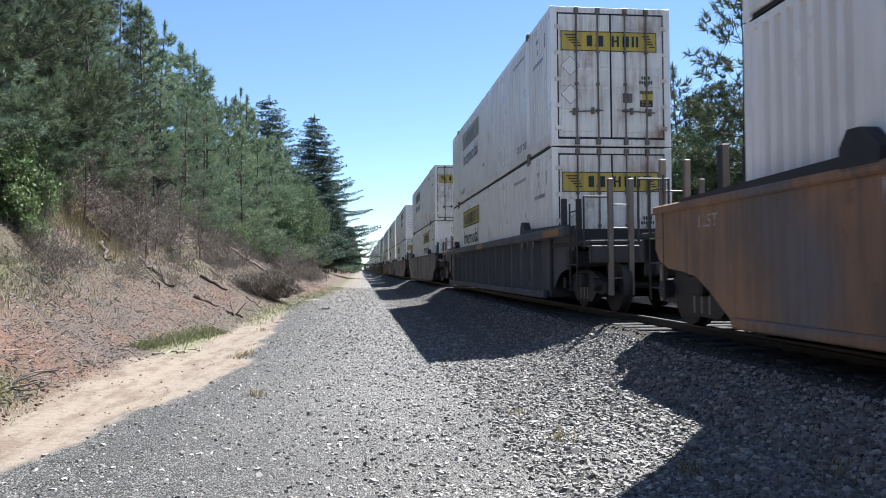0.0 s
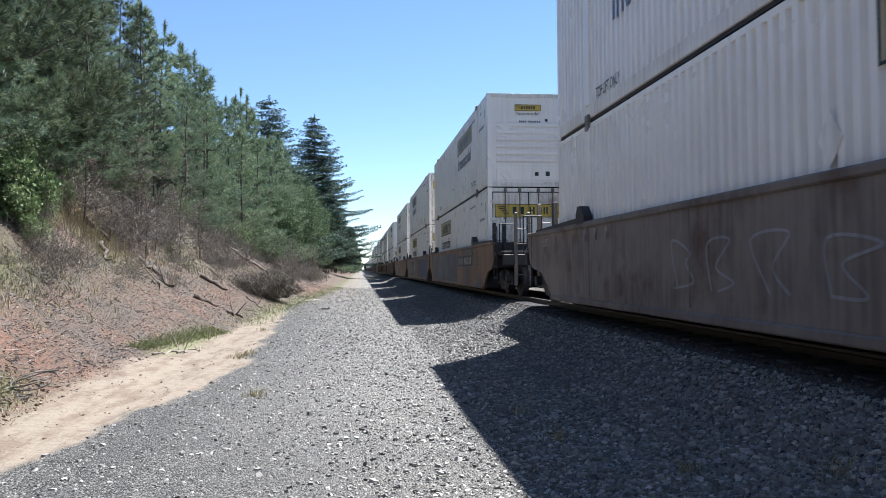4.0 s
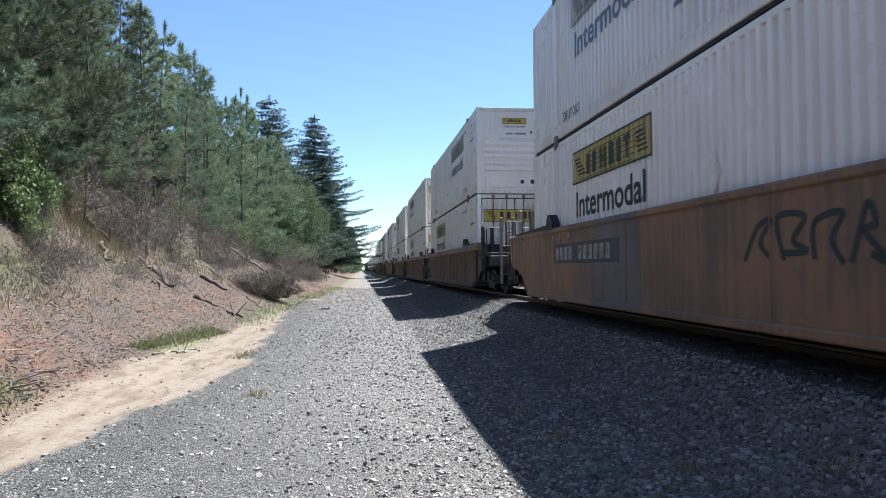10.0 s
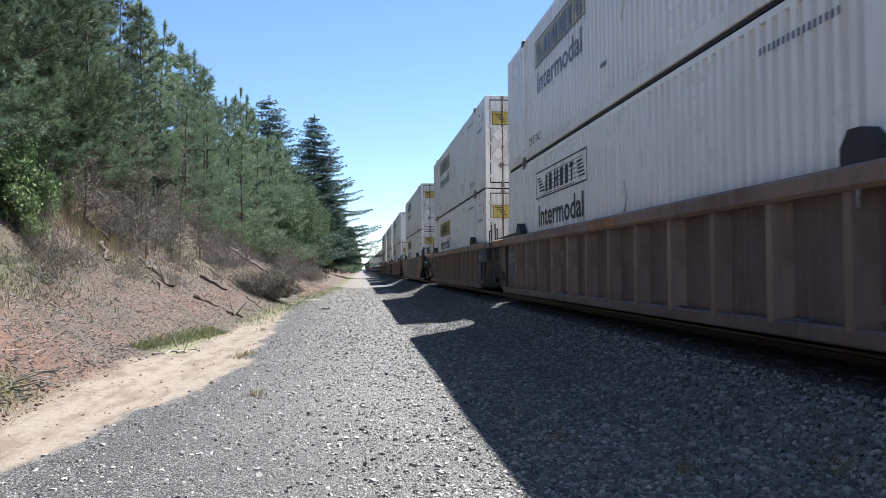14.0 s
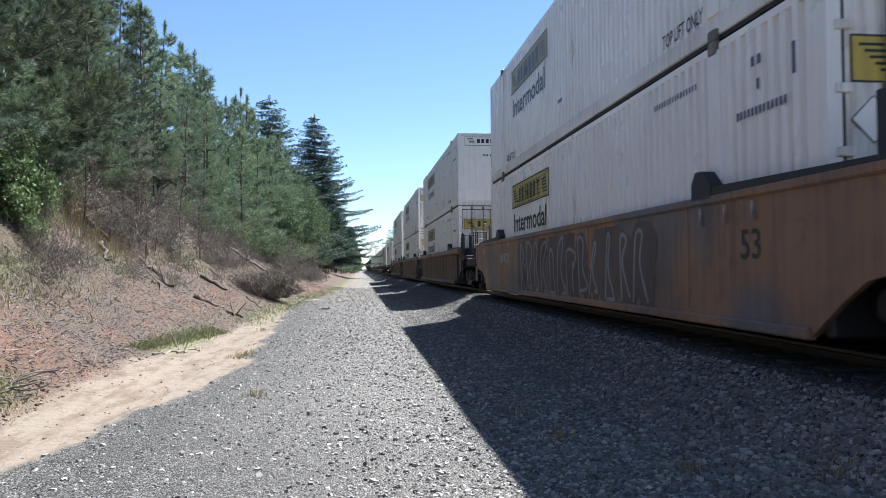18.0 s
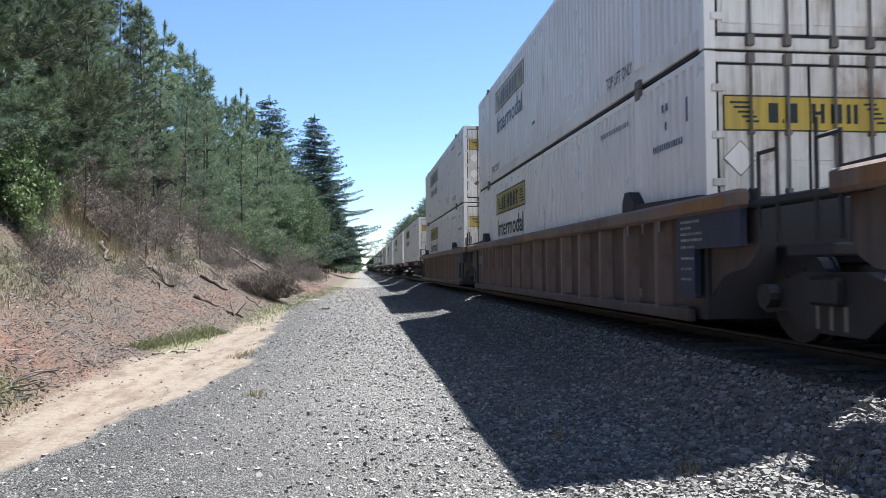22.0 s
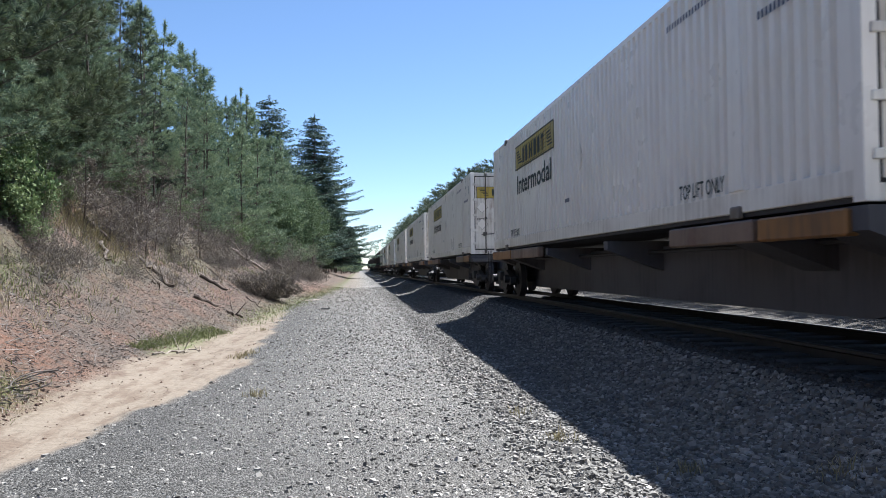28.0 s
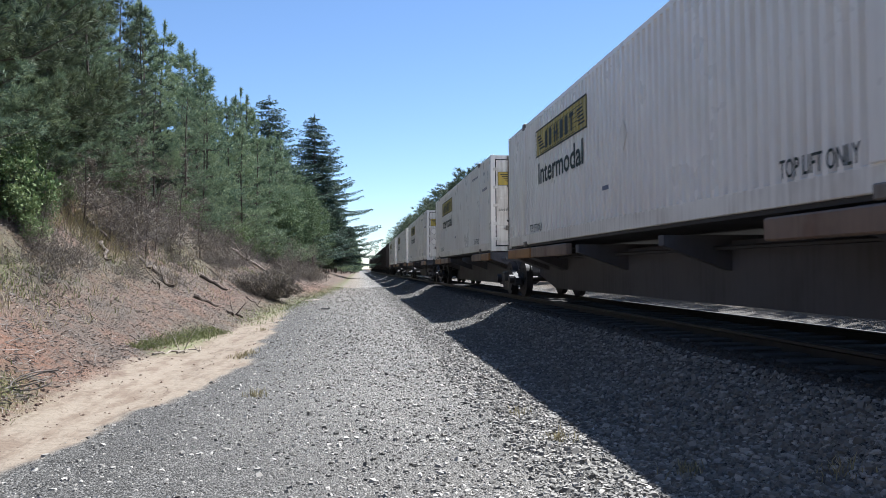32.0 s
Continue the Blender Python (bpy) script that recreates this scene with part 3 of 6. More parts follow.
def side_logo(box, style, z0, near=False):
    """The sign on the long wall near the far end: a panel with plain dark shapes, and a word below it."""
    ya, wide = 6.95 if near else CL - 3.08, 3.75
    tail = "near" if near else ""
    if style == "yellow":
        panel = part("sign_panel", shared("panel" + tail, lambda: wall_shape(-1, ya - wide, ya, z0 + 0.62, z0 + 1.22, 0.004).mesh("sign_panel", M["side_yellow"])), None, box, "faded yellow sign panel")
    elif style in ("faded", "pale"):
        panel = part("sign_panel", shared("panel_" + style + tail, lambda: wall_shape(-1, ya - wide, ya, z0 + 0.62, z0 + 1.22, 0.004).mesh("sign_panel", M["dull_yellow" if style == "faded" else "pale_yellow"])), None, box, "pale yellow sign panel")
    else:
        panel = part("sign_panel", shared("panel_white" + tail, lambda: wall_shape(-1, ya - wide, ya, z0 + 0.62, z0 + 1.22, 0.004).mesh("sign_panel", M["white"])), None, box, "white sign panel with dark outline")

    def frame_shape():
        mb = MB()
        for a, b, c, d in ((0, wide, 0.0, 0.03), (0, wide, 0.57, 0.6), (0, 0.03, 0, 0.6), (wide - 0.03, wide, 0, 0.6)):
            on_side(mb, [(a, b, c, d)], ya, z0 + 0.62, 0.006)
        for k in range(6):
            on_side(mb, [(0.45 + 0.1 * k, 3.0 + 0.1 * k, 0.05 + 0.085 * k, 0.062 + 0.085 * k)], ya, z0 + 0.62, 0.0065)
        for k in range(5):
            on_side(mb, [(0.15 + 0.05 * k, 0.45 + 0.08 * k, 0.42 - 0.07 * k, 0.455 - 0.07 * k), (3.15 + 0.02 * k, 3.5 + 0.03 * k, 0.40 - 0.07 * k, 0.43 - 0.07 * k)], ya, z0 + 0.62, 0.0067)
        return mb.mesh("sign_outline", ink)

    ink = M["worn_sheen_mark"] if style == "faded" else M["mark"]
    tail += "worn" if style == "faded" else ""
    part("sign_outline", shared("outline" + tail, frame_shape), None, panel)

    def letters():
        mb = MB()
        rects = [(0.85, 1.0, 0.1, 0.46), (1.16, 1.36, 0.1, 0.46), (1.55, 1.63, 0.1, 0.46), (1.75, 1.83, 0.1, 0.46), (1.63, 1.75, 0.25, 0.32), (2.0, 2.22, 0.1, 0.46), (2.36, 2.56, 0.1, 0.46), (2.68, 2.92, 0.37, 0.46), (2.76, 2.84, 0.1, 0.37)]
        return on_side(mb, rects, ya, z0 + 0.62, 0.008).mesh("sign_print", ink)

    part("sign_print", shared("letters" + tail, letters), None, panel)
    part("word", shared("intermodal" + tail, lambda: word_on_side("Intermodal", 0.47, ya - 0.2, z0, 0.005, 3.3, 0.018).mesh("word", ink)), None, box, "dark lettering that reads Intermodal")


def make_container(label, end, style, marks=0):
    """end: 'doors', 'ribs' or 'plain' towards the camera."""
    box = thing("container", label, "container", "stacked freight containers")
    W, E, R = M["white"], M["end_white"], M["rail_grey"]
    for s, nm in ((-1, "left"), (1, "right")):
        part("side_wall", shared("wall" + nm, lambda: wall_shape(s, 0.12, CL - 0.12, 0.26, CH - 0.09).mesh("side_wall", W)), None, box)
        part("bottom_rail", shared("brail" + nm, lambda: MB().box(min(s * CX, s * (CX - 0.12)), max(s * CX, s * (CX - 0.12)), 0.1, CL - 0.1, 0.05, 0.285, 0.012).mesh("bottom_rail", R)), None, box, "grey steel rail")
        part("top_rail", shared("trail" + nm, lambda: MB().box(min(s * CX, s * (CX - 0.1)), max(s * CX, s * (CX - 0.1)), 0.1, CL - 0.1, CH - 0.1, CH - 0.01, 0.01).mesh("top_rail", W)), None, box)
        for y, far in ((0.0, 0), (CL - 0.14, 1)):
            part("corner_post", shared("post%s%d" % (nm, far), lambda: MB().box(min(s * CX, s * (CX - 0.14)), max(s * CX, s * (CX - 0.14)), y, y + 0.14, 0.0, CH, 0.005).mesh("corner_post", W)), None, box)
        for y in (1.98, CL - 1.98):
            part("lift_fitting", shared("fit%s%d" % (nm, y > 5), lambda: MB().box(s * CX - 0.05, s * CX + 0.03, y - 0.09, y + 0.09, CH - 0.14, CH + 0.012, 0.015).mesh("lift_fitting", M["rod"])), None, box, "dark steel lifting fitting")
            part("stacking_foot", shared("foot%s%d" % (nm, y > 5), lambda: MB().box(s * CX - 0.05, s * CX + 0.02, y - 0.09, y + 0.09, -0.012, 0.12, 0.015).mesh("stacking_foot", M["rod"])), None, box, "dark steel foot")
            part("lift_post", shared("lpost%s%d" % (nm, y > 5), lambda: MB().box(s * CX - 0.03, s * CX + 0.012, y - 0.14, y + 0.14, 0.28, CH - 0.1, 0.01).mesh("lift_post", W)), None, box)

    def roof():
        rows = []
        for i in range(56):
            y = 0.1 + (CL - 0.2) * i / 55
            z = CH - 0.02 - (0.02 if i % 2 else 0.0)
            rows.append([(-CX + 0.02, y, CH - 0.03), (-CX + 0.12, y, z), (CX - 0.12, y, z), (CX - 0.02, y, CH - 0.03)])
        return MB().strip(rows).mesh("roof", W)

    part("roof", shared("roof", roof), None, box)
    # wide dark band blocks light and stands for shade in the stacking gap
    part("floor", shared("floor", lambda: MB().box(-CX + 0.03, CX - 0.03, 0.05, CL - 0.05, 0.0, 0.046).box(-CX + 0.13, CX - 0.13, 0.05, CL - 0.05, 0.05, 0.14).mesh("floor", M["iron"])), None, box, "floor slab, dark edge band for the shaded stacking gap")
    part("end_wall", shared("farend", lambda: MB().box(-CX + 0.12, CX - 0.12, CL - 0.07, CL - 0.03, 0.1, CH - 0.05).mesh("end_wall", W)), None, box)
    part("header", shared("header", lambda: MB().box(-CX + 0.13, CX - 0.13, 0.0, 0.12, CH - 0.13, CH - 0.012, 0.002).mesh("header", E)), None, box)
    part("sill", shared("sill", lambda: MB().box(-CX + 0.13, CX - 0.13, 0.0, 0.14, 0.0, 0.15, 0.01).mesh("sill", E)), None, box, "scuffed steel sill")
    if end == "doors":
        for s, nm in ((-1, "left"), (1, "right")):
            x0, x1 = (-CX + 0.165, -0.012) if s < 0 else (0.012, CX - 0.165)

            def leaf():
                return MB().box(x0, x1, 0.005, 0.05, 0.19, CH - 0.16, 0.008).mesh("door", E)

            door = part("door", shared("leaf" + nm, leaf), None, box, "streaked white door leaf")

            for k, z in enumerate((0.3, 0.78, 1.26, 1.66)):
                part("door_panel", shared("dpanel%s%d" % (nm, k), lambda: MB().box(x0 + 0.05, x1 - 0.05, -0.006, 0.006, z, z + (0.42 if k < 2 else 0.34), 0.005).mesh("door_panel", E)), None, door)

            def seal():
                mb = MB()
                for a, b, c, d in ((x0 - 0.036, x0, 0.155, CH - 0.132), (x1, x1 + 0.011, 0.155, CH - 0.132), (x0, x1, 0.155, 0.19), (x0, x1, CH - 0.16, CH - 0.132)):
                    mb.box(a, b, 0.003, 0.06, c, d)
                return mb.mesh("door_seal", M["gasket"])

            part("door_seal", shared("seal" + nm, seal), None, door, "black rubber seal")
            for k, xr in enumerate((0.30, 0.72)):
                x = (-CX + 0.16 + xr + (0.08 if xr < 0.5 else 0.12)) * -s

                def rod():
                    mb = MB().tube((x, -0.045, 0.06), (x, -0.045, CH - 0.04), 0.019, 8)
                    for z in (0.1, CH - 0.1):
                        mb.box(x - 0.045, x + 0.045, -0.075, 0.0, z - 0.07, z + 0.07, 0.01)
                    for z in (0.75, 1.3, 1.98):
                        mb.box(x - 0.035, x + 0.035, -0.07, 0.006, z - 0.03, z + 0.03, 0.008)
                    return mb.mesh("lock_rod", M["rod"])

                part("lock_rod", shared("rod%s%d" % (nm, k), rod), None, door, "dull steel locking rod")
            hx = s * (CX - 0.15)
            for k, z in enumerate((0.38, 0.85, 1.4, 1.95, 2.5)):
                part("hinge", shared("hinge%s%d" % (nm, k), lambda: MB().box(hx - 0.075, hx + 0.075, -0.022, 0.004, z - 0.045, z + 0.045, 0.01).mesh("hinge", E)), None, door)
            part("handle", shared("handle" + nm, lambda: MB().tube((s * 0.2, -0.07, 0.74), (s * 0.92, -0.07, 0.70), 0.014, 6).box(s * 0.42 - 0.03, s * 0.42 + 0.03, -0.085, -0.02, 0.66, 0.80, 0.008).box(s * 0.82 - 0.03, s * 0.82 + 0.03, -0.085, -0.02, 0.64, 0.78, 0.008).mesh("handle", M["rod"])), None, door, "steel door handle")

            def sign():
                a, b = (-1.08, -0.012) if s < 0 else (0.012, 1.0)
                return MB().box(a, b, -0.004, 0.004, 2.0, 2.42).mesh("sign_panel", M["yellow"])

            part("sign_panel", shared("dsign" + nm, sign), None, door, "yellow sign panel")

            def shapes():
                mb = MB()
                a, b = (-1.08, -0.012) if s < 0 else (0.012, 1.0)
                on_end(mb, [(0, b - a, 0, 0.018), (0, b - a, 0.402, 0.42)], a, 2.0, -0.0045)
                on_end(mb, [(0, 0.018, 0, 0.42)], a if s < 0 else b - 0.018, 2.0, -0.0045)
                if s < 0:
                    on_end(mb, [(-0.52, -0.40, 0.1, 0.33), (-0.30, -0.16, 0.1, 0.33), (-0.35, -0.33, 0.1, 0.14)], 0, 2.0, -0.0045)
                    for k in range(5):
                        on_end(mb, [(-1.0 + 0.05 * k, -0.76 + 0.03 * k, 0.32 - 0.055 * k, 0.345 - 0.055 * k)], 0, 2.0, -0.0045)
                else:
                    on_end(mb, [(0.02, 0.07, 0.1, 0.33), (0.13, 0.18, 0.1, 0.33), (0.07, 0.13, 0.2, 0.24), (0.26, 0.40, 0.1, 0.33), (0.46, 0.51, 0.1, 0.33), (0.55, 0.6, 0.1, 0.33)], 0, 2.0, -0.0045)
                    for k in range(5):
                        on_end(mb, [(0.68 + 0.04 * k, 0.84 + 0.03 * k, 0.32 - 0.055 * k, 0.345 - 0.055 * k)], 0, 2.0, -0.0045)
                return mb.mesh("sign_print", M["mark"])

            part("sign_print", shared("dshape" + nm, shapes), None, door)
            if s < 0 and marks % 2 == 0:
                part("placard", shared("placard", lambda: on_end(MB(), [(0, 0.44, 0.0, 0.2)], -1.08, 1.32, 0.0015).mesh("placard", M["dark_sign"])), None, door, "black placard with worn white lines")
                part("placard_lines", shared("plines", lambda: lines_on_end(("LOCAL", "REGIONAL", "DEDICATED"), 0.045, -1.05, 1.462, 0.06, -0.0035).mesh("placard_lines", M["stencil_white"])), None, door, "white words LOCAL REGIONAL DEDICATED")
                part("small_print", shared("sprint", lambda: on_end(MB(), [(0.02 + 0.055 * k, 0.06 + 0.055 * k, 0.02, 0.042) for k in range(7)] + [(0.02 + 0.055 * k, 0.055 + 0.055 * k, -0.03, -0.008) for k in range(6)], -1.08, 1.25, -0.007).mesh("small_print", M["mark"])), None, door)
            if s < 0 and marks > 0:
                def diamonds():
                    mb = MB()
                    for zc in (1.68, 1.08):
                        mb.prism([(-0.88, zc - 0.2), (-0.68, zc), (-0.88, zc + 0.2), (-1.08, zc)], "y", -0.012, -0.0075)
                    return mb.mesh("placard_holder", M["white"])
                part("placard_edge", shared("diamond_edge", lambda: diamond_edges((1.68, 1.08)).mesh("placard_edge", M["rod"])), None, door, "dark worn rims of the placard holders")
                part("placard_holder", shared("diamonds", diamonds), None, door, "pale diamond placard holders")
            if s > 0:
                part("stencil", shared("stencil", lambda: on_end(MB(), bars_word(4, 0.2, 0.07) + [(u0 - 0.05, u1 - 0.05, v0 - 0.1, v1 - 0.1) for u0, u1, v0, v1 in bars_word(6, 0.3, 0.07)], 0.66, 1.42, -0.007).mesh("stencil", M["mark"])), None, door)
                part("caution_label", shared("caution", lambda: on_end(MB(), [(0, 0.28, 0.0, 0.14), (0, 0.28, 0.28, 0.34)], 0.62, 0.84, -0.007).mesh("caution_label", M["dark_sign"])), None, door, "black and yellow caution label")
                part("caution_words", shared("cautionw", lambda: lines_on_end(("CAUTION",), 0.045, 0.63, 1.128, 0.06, -0.0115).add(*wide_turns()).mesh("caution_words", M["yellow"])), None, door, "yellow words CAUTION WIDE TURNS")
                part("grey_sticker", shared("gsticker", lambda: on_end(MB(), [(0.0, 0.21, 0.0, 0.2)], 0.245, 0.92, -0.007).mesh("grey_sticker", M["rod"])), None, door, "square grey sticker")
                part("caution_patch", shared("cautiony", lambda: on_end(MB(), [(0.05, 0.28, 0.14, 0.28)], 0.62, 0.84, -0.0075).mesh("caution_patch", M["yellow"])), None, door)
    else:
        def bulk():
            return MB().box(-CX + 0.13, CX - 0.13, 0.03, 0.06, 0.14, CH - 0.12).mesh("end_wall", W)

        bulkhead = part("end_wall", shared("bulk", bulk), None, box, "white end wall with faint dirt")
        part("kick_plate", shared("kick", lambda: MB().box(-1.02, 1.02, 0.012, 0.034, 0.2, 0.62, 0.01).mesh("kick_plate", W)), None, bulkhead)
        if end == "ribs":
            for i in range(6):
                part("rib", shared("endrib", lambda: MB().prism([(0.034, 0.0), (-0.012, 0.05), (-0.012, 0.13), (0.034, 0.18)], "x", -1.02, 1.02).mesh("rib", W)), None, bulkhead, at=(0, 0, 0.75 + i * 0.22))
        yel = end == "ribs" and style == "faded"
        zs = 2.38 if end == "ribs" else 2.42
        x0, x1 = (-0.42, 0.42) if end == "ribs" else (-1.02, 0.98)
        tall = 0.2 if end == "ribs" else 0.36
        key = end + ("yellow" if yel else "")
        panel = part("sign_panel", shared("esign" + key, lambda: MB().box(x0, x1, 0.0, 0.012, zs, zs + tall).mesh("sign_panel", M["yellow"] if yel else M["white"])), None, box, "small yellow sign" if yel else "white sign with dark outline")

        def eshape():
            mb, w, h = MB(), x1 - x0, tall
            on_end(mb, [(0, w, 0, 0.014), (0, w, h - 0.014, h), (0, 0.014, 0, h), (w - 0.014, w, 0, h)], x0, zs, -0.001)
            on_end(mb, [(w * (0.25 + 0.09 * k), w * (0.31 + 0.09 * k), h * 0.28, h * 0.75) for k in range(6)], x0, zs, -0.001)
            for k in range(4):
                on_end(mb, [(w * 0.05 + 0.03 * k, w * 0.17 + 0.03 * k, h * (0.75 - 0.16 * k), h * (0.82 - 0.16 * k))], x0, zs, -0.001)
            return mb.mesh("sign_print", M["mark"])

        part("sign_print", shared("eshape" + key, eshape), None, panel)

        def emarks():
            mb = MB()
            on_end(mb, [(u0 - 0.3, u1 - 0.3, 0, 0.08) for u0, u1, _, _ in bars_word(4, 0.24, 0.08)] + bars_word(6, 0.4, 0.08), 0.02, 2.0, 0.026)
            on_end(mb, [(0.55, 0.63, 0.06, 0.14)], 0, 2.0, 0.026)
            on_end(mb, [(0.45, 0.58, 0, 0.14), (0.1, 0.22, 0, 0.12)], 0.1, 0.34, 0.008)
            return mb.mesh("stencil", M["mark"])

        part("stencil", shared("emarks", emarks), None, box)

        def ediamonds():
            mb = MB()
            for zc, d in ((1.86, 0.0), (0.42, 0.0)):
                mb.prism([(-0.72, zc - 0.2), (-0.52, zc), (-0.72, zc + 0.2), (-0.92, zc)], "y", -0.02 + d, 0.012 + d)
            return mb.mesh("placard_holder", M["white"])

        if end == "ribs":
            part("placard_holder", shared("ediamonds", ediamonds), None, box, "pale diamond placard holders")
            part("word", shared("endword", lambda: MB().add([(-0.36 + p[0] * 0.72 / words("Intermodal", 0.09)[2], 0.0, 2.25 + p[1]) for p in words("Intermodal", 0.09)[0]], words("Intermodal", 0.09)[1]).mesh("word", M["mark"])), None, box, "small dark lettering that reads Intermodal")
    side_logo(box, style, 1.335, end == "ribs")
    for k, yy in enumerate((3.4, CL - 2.4)):
        part("lift_note", shared("liftnote%d" % k, lambda: word_on_side("TOP LIFT ONLY", 0.18, yy, 0.31, 0.003, 1.15, 0.01).mesh("lift_note", M["mark"])), None, box, "dark stencilled words")

    def stencil_rows():
        mb = MB()
        on_side(mb, bars_word(13, 0.95, 0.085, 0.5), 1.5, 1.95, 0.013)
        on_side(mb, [(0.4, 0.44, 0.25, 0.36), (0.3, 0.36, 0.5, 0.6), (0.42, 0.48, 0.5, 0.6)], 1.5, 1.95, 0.013)
        on_side(mb, bars_word(16, 1.3, 0.075, 0.55), 3.7, 2.52, 0.003)
        on_side(mb, [(0, 0.05, 0, 0.3)], 0.5, 2.2, 0.003)
        on_side(mb, [(0.0, 0.3, 0, 0.07)], CL - 7.6, 0.75, 0.003)
        return mb.mesh("stencil", M["worn_sheen_mark"])

    part("stencil", shared("stencil_rows", stencil_rows), None, box)

    def tag():
        zc, yc = 1.5, CL - 8.6
        return MB().prism([(yc - 0.17, zc), (yc, zc - 0.24), (yc + 0.17, zc), (yc, zc + 0.24)], "x", -CX - 0.012, -CX + 0.002).mesh("placard_holder", M["rail_grey"])

    part("placard_holder", shared("tag", tag), None, box)
    return box


# ---- running gear ----
WHEEL_R = 0.4826


def make_truck(car, y, keyed):
    """A two-axle truck under a car: side frames, bolster, springs and turning wheelsets."""
    def body():
        mb = MB()
        for s in (-1, 1):
            x = s * 1.02
            out = [(-1.2, 0.36), (-1.05, 0.30), (-0.7, 0.34), (-0.45, 0.16), (0.45, 0.16), (0.7, 0.34), (1.05, 0.30), (1.2, 0.36), (1.2, 0.52), (0.95, 0.58), (0.45, 0.72), (-0.45, 0.72), (-0.95, 0.58), (-1.2, 0.52)]
            mb.prism(out, "x", x - 0.07, x + 0.07)
            for yy in (-0.889, 0.889):
                mb.tube((x + s * 0.05, yy, 0.48), (x + s * 0.2, yy, 0.48), 0.12, 12)
        mb.box(-1.2, 1.2, -0.2, 0.2, 0.42, 0.68, 0.03)
        return mb.mesh("truck_frame", M["iron"])

    truck = part("truck", shared("truck", body), None, car, "dark cast side frames", at=(0, y, 0))
    for s in (-1, 1):
        for k in (-0.2, 0.0, 0.2):
            part("spring", shared("spring", lambda: MB().tube((0, 0, 0.2), (0, 0, 0.42), 0.078, 10).mesh("spring", M["rod"])), None, truck, "steel coil spring", at=(s * 1.02, k, 0))
    for yy in (-0.889, 0.889):
        def wheels():
            mb = MB().tube((-0.95, 0, 0), (0.95, 0, 0), 0.075, 12)
            for s in (-1, 1):
                mb.tube((s * 0.70, 0, 0), (s * 0.83, 0, 0), WHEEL_R, 32)
                mb.tube((s * 0.67, 0, 0), (s * 0.70, 0, 0), WHEEL_R + 0.027, 32)
                mb.tube((s * 0.83, 0, 0), (s * 0.86, 0, 0), 0.17, 16)
                for k in range(5):
                    an = 2 * math.pi * k / 5
                    mb.tube((s * 0.83, 0.26 * math.cos(an), 0.26 * math.sin(an)), (s * 0.842, 0.26 * math.cos(an), 0.26 * math.sin(an)), 0.05, 8)
            return mb.mesh("wheelset", M["iron"])

        w = part("wheelset", shared("wheels", wheels), None, truck, "steel wheels on an axle", at=(0, yy, WHEEL_R))
        keyed.append((w, yy))


def ladder(mb, x, y0, y1, z0, z1, axis="y", n=5):
    """Two stiles and rungs; along y or x."""
    for q in (y0, y1):
        p = (x, q) if axis == "y" else (q, x)
        mb.tube((*p, z0), (*p, z1), 0.016, 6)
    for i in range(n):
        z = z0 + (z1 - z0) * (i + 0.5) / n
        a, b = ((x, y0, z), (x, y1, z)) if axis == "y" else ((y0, x, z), (y1, x, z))
        mb.tube(a, b, 0.012, 6)
    return mb


SILL_TOP, SILL_LOW = 1.56, 0.17     # above the rail
WELL_W = 1.49


